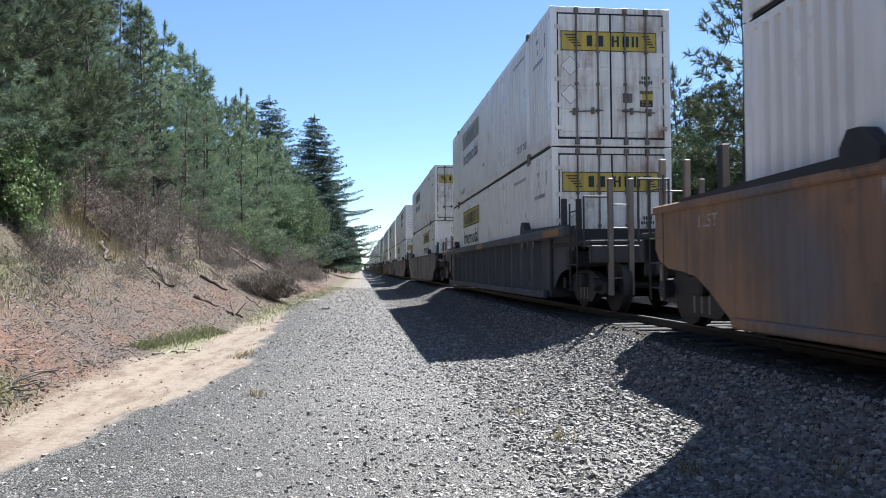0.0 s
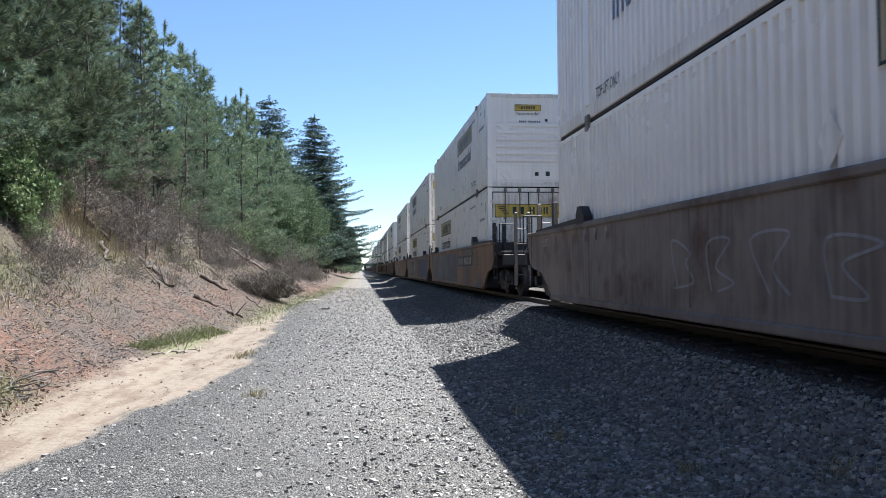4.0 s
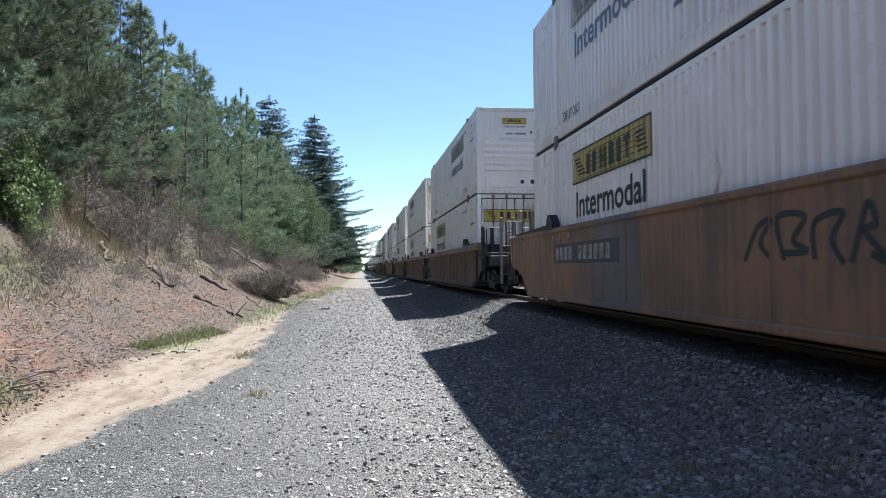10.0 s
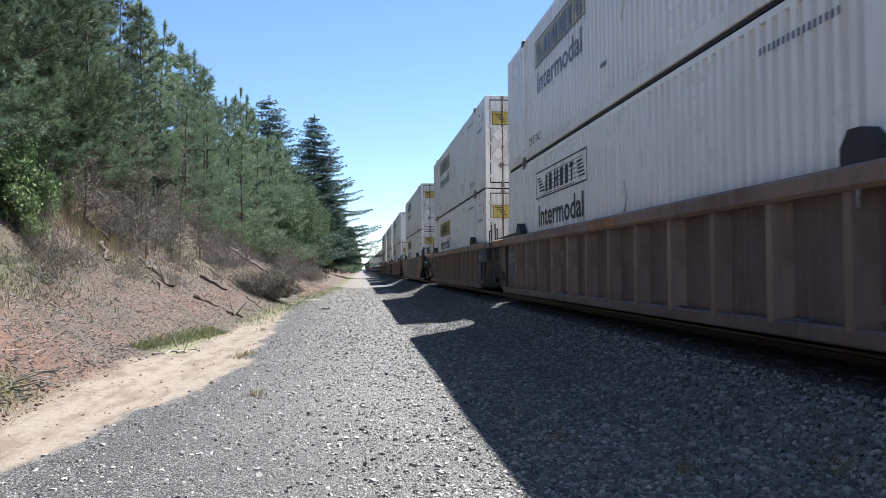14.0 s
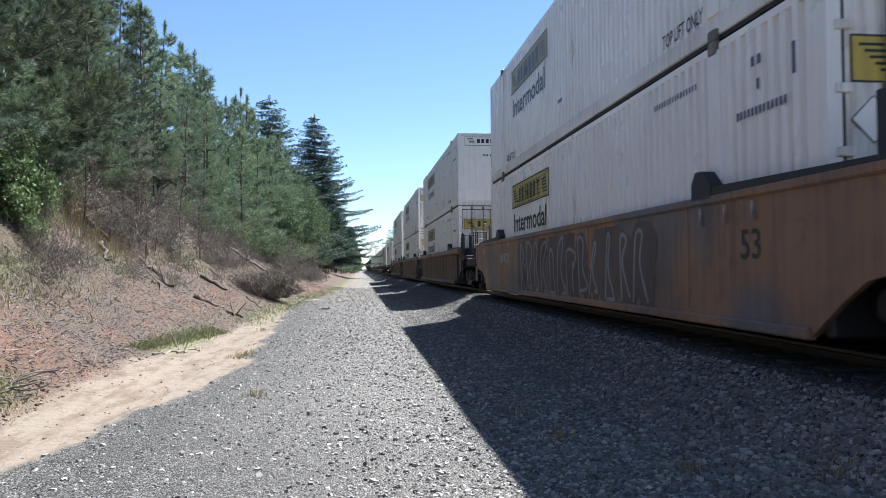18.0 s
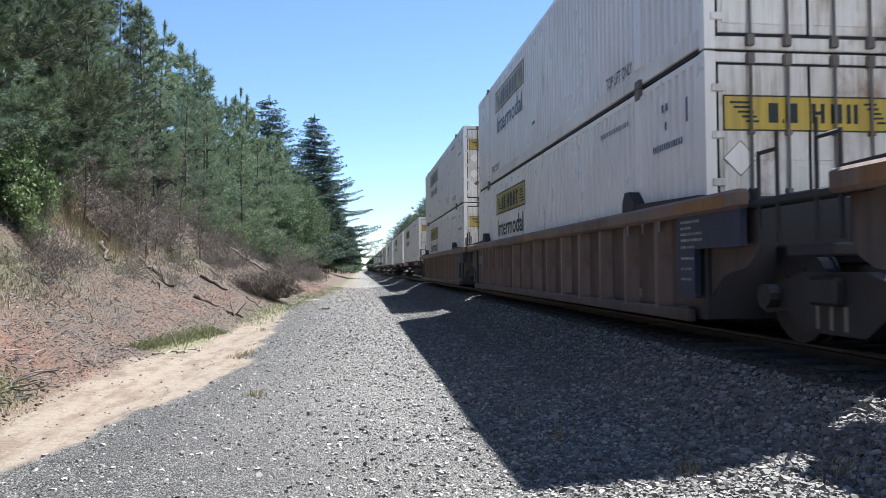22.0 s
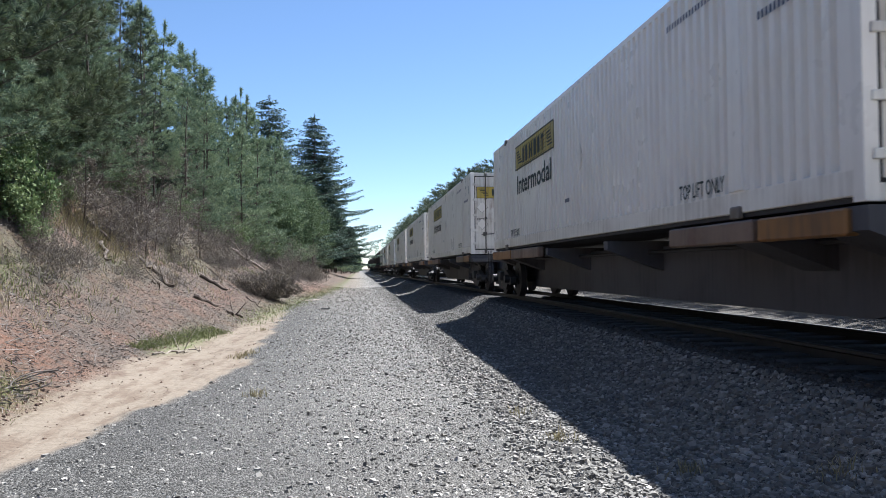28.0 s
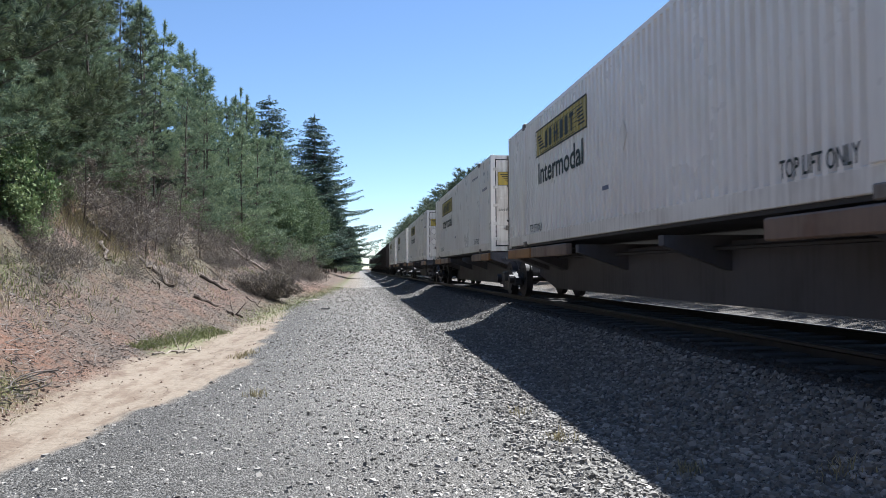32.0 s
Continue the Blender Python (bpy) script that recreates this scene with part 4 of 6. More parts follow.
def well_side(car, s, y, kind, mat, shade, cut_near, cut_far, ext_near, ext_far):
    """One side of a well from y to y + CL; the lower corner is cut away over a truck."""
    x0, x1 = sorted((s * WELL_W, s * (WELL_W - 0.1)))
    ya, yb = y - ext_near, y + CL + ext_far
    inset = (0.04, 0.0) if s < 0 else (0.0, 0.04)

    def curve(e, d, cut):
        """The outline of the cut corner, from the top down to the low edge."""
        if cut == 0:
            return [(e, SILL_TOP), (e, SILL_LOW)]
        pts = [(e, SILL_TOP), (e, 1.0)]
        for u, z in ((0.06, 0.86), (0.2, 0.76), (0.42, 0.72), (0.58, 0.66), (0.74, 0.5), (0.9, 0.3), (1.0, SILL_LOW)):
            pts.append((e + d * cut * u, z))
        return pts

    outline = curve(ya, 1, cut_near) + curve(yb, -1, cut_far)[::-1]
    low0, low1 = ya + cut_near, yb - cut_far
    if kind == "smooth":
        part("side_plate", MB().prism(outline, "x", x0 + inset[0], x1 - inset[1]), mat, car, shade)
        part("top_sill", MB().box(x0, x1, ya, yb, SILL_TOP - 0.1, SILL_TOP, 0.02), mat, car)
        part("bottom_sill", MB().box(x0, x1, low0, low1, SILL_LOW - 0.03, SILL_LOW + 0.08, 0.02), mat, car)
        for k in range(4):
            yy = y + 2.4 + k * (CL - 4.8) / 3
            part("weld_strip", shared("weld%d%s" % (s, mat.name), lambda: MB().box(x0 + 0.03, x1 - 0.03, -0.012, 0.012, 0.3, SILL_TOP - 0.1, 0.004).mesh("weld_strip", mat)), None, car, at=(0, yy, 0))
    else:
        deep = (0.16, -0.08) if s < 0 else (-0.08, 0.16)
        part("side_plate", MB().prism(outline, "x", x0 + deep[0], x1 - deep[1]), mat, car, "recessed side panel")
        part("top_sill", MB().box(x0 - (0.05 if s < 0 else 0), x1 + (0.05 if s > 0 else 0), ya, yb, SILL_TOP - 0.2, SILL_TOP, 0.035), M["lit_rib_brown"] if mat == M["brown"] else mat, car, shade)
        for e in (ya + 0.3, y + CL * 0.45, yb - 1.6):
            if s < 0:
                part("orange_stripe", MB().box(x0 - 0.054, x0 - 0.04, e, e + 1.2, SILL_TOP - 0.17, SILL_TOP - 0.04), M["amber"], car, "worn orange stripe")
        part("bottom_sill", MB().box(x0, x1, low0, low1, SILL_LOW - 0.03, SILL_LOW + 0.12, 0.02), mat, car)
        for k in range(13):
            yy = y + CL - 1.69 - k * 1.12
            part("rib", shared("rib%d%s" % (s, mat.name), lambda: MB().prism([(x0 if s < 0 else x1, -0.05), (x0 if s < 0 else x1, 0.05), (s * (WELL_W - 0.165), 0.15), (s * (WELL_W - 0.165), -0.15)], "z", SILL_LOW + 0.08, SILL_TOP - 0.16).mesh("rib", M["lit_rib_brown"] if mat == M["brown"] else mat)), None, car, at=(0, yy, 0))
        if s < 0:
            part("data_panel", MB().box(x0 + 0.1, x0 + 0.17, y + CL - 1.3, y + CL - 0.32, 0.5, SILL_TOP - 0.2), M["darkcar"], car, "dark panel with white stencils")


def make_well_car(name, label, starts, kind, mat, shade, front=0, numbers={}):
    """A car with one or more wells; starts: where each container's near end stands along the car (0 first)."""
    car = thing(name, label, "railway car", "well cars of the train")
    keyed = []
    for i, y in enumerate(starts):
        for s in (-1, 1):
            well_side(car, s, y, kind, mat, shade, 1.7 if i == 0 else 1.25, 1.35 if i < len(starts) - 1 else 2.0, 1.65 if i == 0 else 1.15, 1.3 if i < len(starts) - 1 else 2.0)
        for yy in (y - 0.1, y + CL + 0.1):
            part("end_bulkhead", shared("bulkhead", lambda: MB().box(-WELL_W + 0.1, WELL_W - 0.1, -0.06, 0.06, SILL_LOW, SILL_TOP + 0.02, 0.02).mesh("end_bulkhead", M["iron"])), None, car, "dark steel bulkhead", at=(0, yy, 0))
        for k in range(7):
            yy = y + 0.4 + k * (CL - 0.8) / 6
            part("floor_beam", shared("beam" + mat.name, lambda: MB().box(-WELL_W + 0.06, WELL_W - 0.06, -0.16, 0.16, SILL_LOW + 0.0, SILL_LOW + 0.14, 0.015).mesh("floor_beam", mat)), None, car, at=(0, yy, 0))
        for yy in (y + 2.0, y + CL - 2.0):
            part("container_guide", shared("guide", lambda: MB().prism([(-0.24, 1.52), (-0.24, 1.66), (-0.03, 1.84), (0.12, 1.84), (0.22, 1.7), (0.22, 1.52)], "x", -WELL_W + 0.0, -WELL_W + 0.16).mesh("container_guide", M["iron"])), None, car, "black steel container guide", at=(0, yy, 0))
        for d, yy, ye in ((1, y + 2.0, y - (1.5 if i == 0 else 0.2)), (-1, y + CL - 2.0, y + CL + 1.2)):
            part("guide_rail", MB().prism([(yy, 1.55), (yy, 1.65), (ye, 1.585), (ye, 1.55)], "x", -WELL_W + 0.01, -WELL_W + 0.13), M["iron"], car, "sloping black guide rail")
        v, f, w = words("125T", 0.24, 0.01)
        v2, f2, w2 = words("53", 0.3 if kind == "smooth" else 0.16, 0.01)
        side = -WELL_W + (0.034 if kind == "smooth" else 0.096)
        pale = M["pale_mark"]
        part("weight_mark", MB().add([(side, y + CL + (-0.42 if kind == "ribbed" else 0.75) - p[0] * (1 if kind == "ribbed" else 0.7), (0.92 if kind == "ribbed" else 1.22) + p[1] * (1 if kind == "ribbed" else 0.6)) for p in v], f), pale, car, "white stencil that reads 125T")
        part("length_mark", MB().add([(side, y + (CL - 0.6 if kind == "ribbed" else 1.2) - p[0], (1.3 if kind == "ribbed" else 0.85) + p[1]) for p in v2], f2), pale if kind == "ribbed" else M["mark"], car, "stencil that reads 53")
        if len(starts) == 3 and kind == "smooth" and i == 1:
            v3, f3, w3 = words("53", 0.42, 0.015)
            part("length_mark", MB().add([(side, y + CL + 0.75 - p[0], 1.0 + p[1]) for p in v3], f3), M["mark"], car, "stencil that reads 53")
        if numbers.get(i):
            far, k = numbers[i]
            if k == 1.0:
                part("number_board", on_side(MB(), [(-0.15, 3.5, -0.06, 0.31)], y + CL - far, 0.92, WELL_W - CX - 0.0375), M["darkcar"], car, "dark painted board behind the car number")
            part("car_number", on_side(MB(), [(u0 * k, u1 * k, 0.0, 0.25) for u0, u1, _, _ in bars_word(4, 1.15, 0.2, 0.3)] + [((u0 + 1.45) * k, (u1 + 1.45) * k, 0.0, 0.25) for u0, u1, _, _ in bars_word(6, 1.75, 0.2, 0.3)], y + CL - far, 0.92, WELL_W - CX - (0.036 if kind == "smooth" else 0.152)), pale, car, "white bars of a car number")
        for k in range(6):
            part("tie_down", shared("tiedown", lambda: MB().box(-WELL_W - 0.012, -WELL_W + 0.01, -0.02, 0.02, 1.22, 1.42, 0.004).mesh("tie_down", M["pale_mark"])), None, car, "worn white stripe", at=(0, y + (0.9 + 0.55 * k if k < 3 else CL - 3.4 + 0.55 * (k - 3)), 0))
        if i > 0 and kind == "ribbed":
            board = part("data_panel", MB().box(-WELL_W - 0.01, -WELL_W + 0.06, y - 1.12, y + 0.34, 0.98, SILL_TOP - 0.2).box(-WELL_W - 0.01, -WELL_W + 0.06, y - 0.1, y + 0.34, 0.42, 0.98), M["navy"], car, "dark blue panel with worn white print")
            rows = [(0.5, 1.28), (0.34, 1.21), (0.62, 1.14), (0.58, 1.07), (0.4, 0.99), (0.36, 0.86), (0.3, 0.74), (0.34, 0.62)]
            part("small_print", on_side(MB(), [(0.05 + 0.07 * q, 0.105 + 0.07 * q, z, z + 0.03) for w, z in rows for q in range(int(w / 0.07))], y + 0.3, 0.0, WELL_W - CX + 0.0115), pale, board, "worn white print")
    # articulated joints
    for a, b in zip(starts, starts[1:]):
        mid = (a + CL + b) / 2
        part("joint_deck", MB().box(-0.55, 0.55, a + CL + 0.1, b - 0.1, 0.78, 1.02, 0.03).box(-1.3, 1.3, mid - 0.35, mid + 0.35, 0.86, 0.98, 0.02), M["iron"], car, "dark steel joint over a shared truck")
        make_truck(car, mid, keyed)
        part("side_step", MB().box(-1.42, -1.2, mid - 0.9, mid + 0.9, 1.36, 1.44, 0.015), M["iron"], car)
        for a0, a1, low, top in ((mid - 0.62, mid - 0.3, 1.9, 2.05), (mid + 0.62, mid + 0.3, 1.9, 2.05)):
            part("grab_rail", MB().tube((-1.4, a0, 1.0), (-1.4, a0, low), 0.02, 6).tube((-1.4, a1, 1.0), (-1.4, a1, top), 0.02, 6).tube((-1.4, a0, 1.88), (-1.4, a1, 1.88), 0.02, 6), M["iron"], car, "black grab rail")
    # coupled ends: platform, ladder, rails, truck, coupler
    for d, ye in ((-1, starts[0]), (1, starts[-1] + CL)):
        q = lambda v: ye + d * v
        lo, hi = sorted((q(0.12), q(2.75)))
        part("centre_sill", MB().box(-0.42, 0.42, lo, hi, 0.62, 1.176, 0.03), M["iron"], car, "steel centre sill over the truck")
        part("end_platform", MB().box(-1.36, 1.36, *sorted((q(0.15), q(2.7))), 1.18, 1.25, 0.01), M["iron"], car, "steel end platform over the truck")
        for s in (-1, 1):
            part("bolster", MB().box(*sorted((s * 0.43, s * 1.4)), *sorted((q(1.3), q(1.62))), 0.78, 1.1, 0.03), M["iron"], car)
        part("end_sill", MB().box(-1.37, 1.37, *sorted((q(2.62), q(2.78))), 0.85, 1.16, 0.02), M["iron"], car)
        for s in (-1, 1):
            mb = ladder(MB(), s * 1.44, *sorted((q(1.75), q(2.2))), 0.35, 1.95, "y", 5)
            part("ladder", mb, M["iron"], car, "black steel ladder")
            part("grab_rail", MB().tube((s * 1.44, q(2.6), 1.1), (s * 1.44, q(2.6), 2.0), 0.018, 6).tube((s * 1.44, q(2.6), 2.0), (s * 1.0, q(2.6), 2.0), 0.018, 6).tube((s * 1.0, q(2.6), 2.0), (s * 1.0, q(2.6), 1.1), 0.018, 6), M["iron"], car, "black grab rail")
        for x in (-1.02, -0.66, 0.62):
            part("end_post", MB().box(x - 0.045, x + 0.045, *sorted((q(2.72), q(2.8))), 0.3 if x < 0 else 1.1, 2.3, 0.012), M["rod"], car, "upright ladder post")
        part("end_rung", MB().tube((-1.02, q(2.76), 0.6), (-0.66, q(2.76), 0.6), 0.014, 6), M["rod"], car)
        part("end_rung", MB().tube((-1.02, q(2.76), 1.45), (-0.66, q(2.76), 1.45), 0.014, 6), M["rod"], car)
        part("end_rung", MB().tube((-1.02, q(2.76), 1.85), (-0.66, q(2.76), 1.85), 0.014, 6), M["rod"], car)
        for x in (-1.22, -0.92):
            part("guide_post", MB().box(x - 0.05, x + 0.05, *sorted((q(0.55), q(0.66))), 1.1, 2.15, 0.012), M["iron"], car, "dark upright post")
        part("walkway_grate", MB().box(-1.3, 1.3, *sorted((q(1.9), q(2.55))), 1.15, 1.175), M["rod"], car, "steel walkway grating")
        make_truck(car, q(1.46), keyed)
        part("coupler", MB().box(-0.09, 0.09, *sorted((q(2.4), q(3.3))), 0.72, 0.92, 0.02).box(-0.17, 0.14, *sorted((q(3.25), q(3.62))), 0.66, 0.98, 0.05).box(-0.28, 0.28, *sorted((q(2.7), q(2.95))), 0.62, 1.02, 0.04), M["iron"], car, "dark knuckle coupler")
        part("air_hose", MB().tube((0.35, q(2.75), 0.75), (0.36, q(3.05), 0.4), 0.025, 8).tube((0.36, q(3.05), 0.4), (0.3, q(3.5), 0.33), 0.025, 8), M["rubber"], car, "black rubber air hose")
        if d == front:
            rim = MB()
            for k in range(20):
                a0, a1 = 2 * math.pi * k / 20, 2 * math.pi * (k + 1) / 20
                rim.tube((0.75 + 0.27 * math.cos(a0), q(2.2), 1.75 + 0.27 * math.sin(a0)), (0.75 + 0.27 * math.cos(a1), q(2.2), 1.75 + 0.27 * math.sin(a1)), 0.016, 6)
            for k in range(5):
                a0 = 2 * math.pi * k / 5
                rim.tube((0.75, q(2.2), 1.75), (0.75 + 0.27 * math.cos(a0), q(2.2), 1.75 + 0.27 * math.sin(a0)), 0.012, 6)
            rim.box(0.68, 0.82, *sorted((q(2.1), q(2.2))), 1.1, 1.85, 0.02)
            part("brake_wheel", rim, M["iron"], car, "spoked hand brake wheel")
    return car, keyed


def spoked_rim(x, y, z, r):
    """A nearly level hand wheel, tipped a little towards the path."""
    rim = MB()
    at = lambda an: (x + r * math.cos(an), y + 0.95 * r * math.sin(an), z - 0.12 * math.cos(an))
    for k in range(20):
        rim.tube(at(2 * math.pi * k / 20), at(2 * math.pi * (k + 1) / 20), 0.018, 6)
    for k in range(4):
        rim.tube((x, y, z - 0.05), at(math.pi * k / 2), 0.012, 6)
    return rim.tube((x, y, z - 0.2), (x, y, z - 0.03), 0.03, 8)


def make_spine_car(label, starts):
    """A skeletal car: a centre beam with platforms that carry single containers."""
    car = thing("spine_car", label, "railway car", "spine cars of the train")
    keyed = []
    mat = M["darkcar"]
    for i, y in enumerate(starts):
        part("centre_beam", MB().prism([(y - 0.5, 1.12), (y - 0.5, 0.6), (y + 1.2, 0.26), (y + CL - 1.2, 0.26), (y + CL + 0.5, 0.6), (y + CL + 0.5, 1.12)], "x", -0.36, 0.36), mat, car, "dark steel centre beam")
        for k, yy in enumerate((y + 0.25, y + 1.98, y + 6.2, y + 10.0, y + CL - 1.98, y + CL - 0.25)):
            wide = k in (0, 1, 4, 5)
            part("cross_bearer", MB().prism([(-1.3, 1.06), (-1.3, 1.2 if not wide else 1.26), (1.3, 1.2 if not wide else 1.26), (1.3, 1.06), (0.36, 0.72), (-0.36, 0.72)], "y", yy - (0.3 if wide else 0.09), yy + (0.3 if wide else 0.09)), mat, car)
        for ya, yb, tint in ((y + 0.15, y + 1.5, "amber"), (y + CL - 2.6, y + CL - 0.1, "amber"), (y + CL - 5.6, y + CL - 2.7, "lit_rib_brown"), (y + 1.6, y + 3.6, "lit_rib_brown")):
            part("side_platform", MB().box(-1.36, -1.22, ya, yb, 1.02, 1.25, 0.02), M[tint], car, "painted steel side platform")
        part("side_pipe", MB().tube((-0.6, y + 0.5, 1.02), (-0.6, y + CL - 0.5, 1.02), 0.03, 6), M["iron"], car)
    for a, b in zip(starts, starts[1:]):
        mid = (a + CL + b) / 2
        make_truck(car, mid, keyed)
        part("brake_stand", MB().box(-0.95, -0.55, mid - 0.12, mid + 0.2, 1.1, 1.9, 0.06).box(-0.9, -0.6, mid - 0.2, mid - 0.1, 1.3, 1.75, 0.04), M["brown"], car, "rusty brake housing")
        part("brake_wheel", spoked_rim(-0.75, mid + 0.05, 2.02, 0.3), M["iron"], car, "hand brake wheel")
        part("stand_foot", MB().box(-1.2, -0.3, mid - 0.3, mid + 0.3, 1.0, 1.1, 0.02), mat, car)
    for d, ye in ((-1, starts[0]), (1, starts[-1] + CL)):
        q = lambda v: ye + d * v
        part("end_platform", MB().box(-0.4, 0.4, *sorted((q(0.1), q(1.95))), 0.72, 1.1, 0.03).box(-1.36, 1.36, *sorted((q(0.0), q(0.75))), 1.0, 1.12, 0.01), mat, car)
        make_truck(car, q(-0.2), keyed)
        part("step_ladder", ladder(MB(), -1.38, *sorted((q(0.1), q(0.5))), 0.35, 1.3, "y", 3), M["iron"], car, "short black steel ladder")
        part("coupler", MB().box(-0.09, 0.09, *sorted((q(1.8), q(2.15))), 0.72, 0.92, 0.02).box(-0.17, 0.14, *sorted((q(2.0), q(2.3))), 0.66, 0.98, 0.05), M["iron"], car, "dark knuckle coupler")
        part("air_hose", MB().tube((-0.3, q(1.9), 0.8), (-0.32, q(2.1), 0.42), 0.025, 8).tube((-0.32, q(2.1), 0.42), (-0.25, q(2.35), 0.38), 0.025, 8), M["rubber"], car, "black rubber air hose")
    return car, keyed


def make_boxcar():
    car = thing("covered_freight_car", "dark brown covered freight car at the train's tail", "railway car", "freight cars of the tail")
    keyed = []
    part("body", MB().prism([(-1.5, 1.0), (1.5, 1.0), (1.5, 4.0), (1.2, 4.25), (-1.2, 4.25), (-1.5, 4.0)], "y", 0.0, 16.4), M["boxcar"], car)
    for k in range(17):
        for s in (-1, 1):
            part("side_post", shared("bpost%d" % s, lambda: MB().box(s * 1.5 - 0.04, s * 1.5 + 0.04, -0.06, 0.06, 1.0, 4.0, 0.01).mesh("side_post", M["boxcar"])), None, car, at=(0, 0.2 + k * 1.0, 0))
    part("underframe", MB().box(-0.4, 0.4, -0.6, 17.0, 0.65, 1.0, 0.03), M["iron"], car)
    make_truck(car, 2.2, keyed)
    make_truck(car, 14.2, keyed)
    return car, keyed


def flowing(pts, steps=6):
    """A smooth line through the points."""
    ext = [pts[0]] + pts + [pts[-1]]
    out = []
    for p0, p1, p2, p3 in zip(ext, ext[1:], ext[2:], ext[3:]):
        for k in range(steps):
            t = k / steps
            out.append(tuple(0.5 * (2 * b + (c - a) * t + (2 * a - 5 * b + 4 * c - d) * t * t + (3 * b - a - 3 * c + d) * t ** 3) for a, b, c, d in zip(p0, p1, p2, p3)))
    return out + [pts[-1]]


def tag_marks(car, y, wide, low, tall, seed, colour, thick, n, depth):
    """Sprayed strokes with no readable word: bent bands side by side."""
    rng = random.Random(seed)
    mb = MB()
    x = -WELL_W + depth
    for k in range(n):
        u = y - wide * (k + 0.5) / n
        w = wide / n
        pts = [(u + rng.uniform(0.1, 0.48) * w, low + tall * rng.uniform(0.0, 0.12)), (u + rng.uniform(0.0, 0.45) * w, low + tall * rng.uniform(0.75, 1.0)), (u - rng.uniform(0.1, 0.5) * w, low + tall * rng.uniform(0.65, 1.0)), (u - rng.uniform(-0.2, 0.2) * w, low + tall * rng.uniform(0.4, 0.6)), (u - rng.uniform(0.2, 0.5) * w, low + tall * rng.uniform(0.0, 0.25))]
        if rng.random() < 0.5:
            pts.append((u + rng.uniform(-0.1, 0.3) * w, low + tall * rng.uniform(0.0, 0.3)))
        pts = [(a, min(1.40 - thick / 2, max(0.26 + thick / 2, b))) for a, b in flowing(pts)]
        for (a, b), (c, d) in zip(pts, pts[1:]):
            dy, dz = c - a, d - b
            ln = math.hypot(dy, dz) + 1e-6
            ny, nz = -dz / ln * thick / 2, dy / ln * thick / 2
            ey, ez = dy / ln * thick * 0.3, dz / ln * thick * 0.3
            h = 0.0002 * rng.random()
            mb.add([(x - h, a + ny - ey, b + nz - ez), (x - h, c + ny + ey, d + nz + ez), (x - h, c - ny + ey, d - nz + ez), (x - h, a - ny - ey, b - nz - ez)], [(0, 1, 2, 3)])
    ob = part("graffiti", mb, colour, car, "sprayed graffiti strokes")
    ob["kind"] = "stuff"


# ---- the consist: where each container's near end stands at the start ----
# "faded": dull upper signs, sky sheen painted into their lettering
DOUBLE = [(-8.9, "doors", "doors", "faded", "yellow"), (14.96, "doors", "doors", "faded", "yellow"), (38.7, "doors", "ribs", "faded", "yellow"),
          (63.02, "ribs", "doors", "faded", "pale"), (82.14, "doors", "doors", "faded", "yellow"), (101.67, "doors", "doors", "faded", "yellow"),
          (125.99, "ribs", "doors", "faded", "pale"), (145.46, "doors", "doors", "faded", "outline"), (165.18, "doors", "doors", "faded", "yellow"),
          (189.22, "doors", "doors", "faded", "yellow"), (212.78, "plain", "doors", "faded", "pale"), (232.79, "doors", "doors", "faded", "yellow"),
          (252.56, "doors", "doors", "faded", "yellow")]
SINGLE = [273.81, 292.57, 313.32, 332.19, 351.06, 372.26, 391.22, 410.22]
CARS = [("smooth", "orange", (0,)), ("ribbed", "darkcar", (1,)), ("smooth", "greybrown", (2,)), ("smooth", "orange", (3, 4, 5)),
        ("ribbed", "brown", (6, 7, 8)), ("smooth", "orange", (9,)), ("ribbed", "brown", (10, 11, 12))]
SPINES = [(0, 1), (2, 3, 4), (5, 6, 7)]
TEXT = {"doors": "white corrugated container with doors, yellow sign", "ribs": "white corrugated container with ribbed end wall", "plain": "white corrugated container with flat end wall"}
LOW_Z, HIGH_Z, SINGLE_Z = 1.075 - RAIL_TOP, 4.035 - RAIL_TOP, 2.01 - RAIL_TOP
TRAIN = []      # (thing, place along the track at the start, height above the rail)
WHEELS = []
makers = {}


def container(end, style, marks):
    key = (end, style, marks)
    if key not in makers:
        makers[key] = make_container(TEXT[end], end, style, marks)
        return makers[key]
    return copy_thing(makers[key], Matrix())


for i, (s0, up, low, su, sl) in enumerate(DOUBLE):
    ob = container(low, sl, (i * 2) % 4)
    TRAIN.append((ob, s0, LOW_Z))
    tagged(ob, TEXT[low] + ", sitting in a well car")
    ob = container(up, su, (i * 2 + 1) % 4)
    TRAIN.append((ob, s0, HIGH_Z))
    tagged(ob, TEXT[up] + ", stacked on top")
for i, s0 in enumerate(SINGLE):
    ob = container("doors", "yellow", (i * 3) % 4)
    TRAIN.append((ob, s0, SINGLE_Z))
    tagged(ob, TEXT["doors"] + ", alone on a spine car")
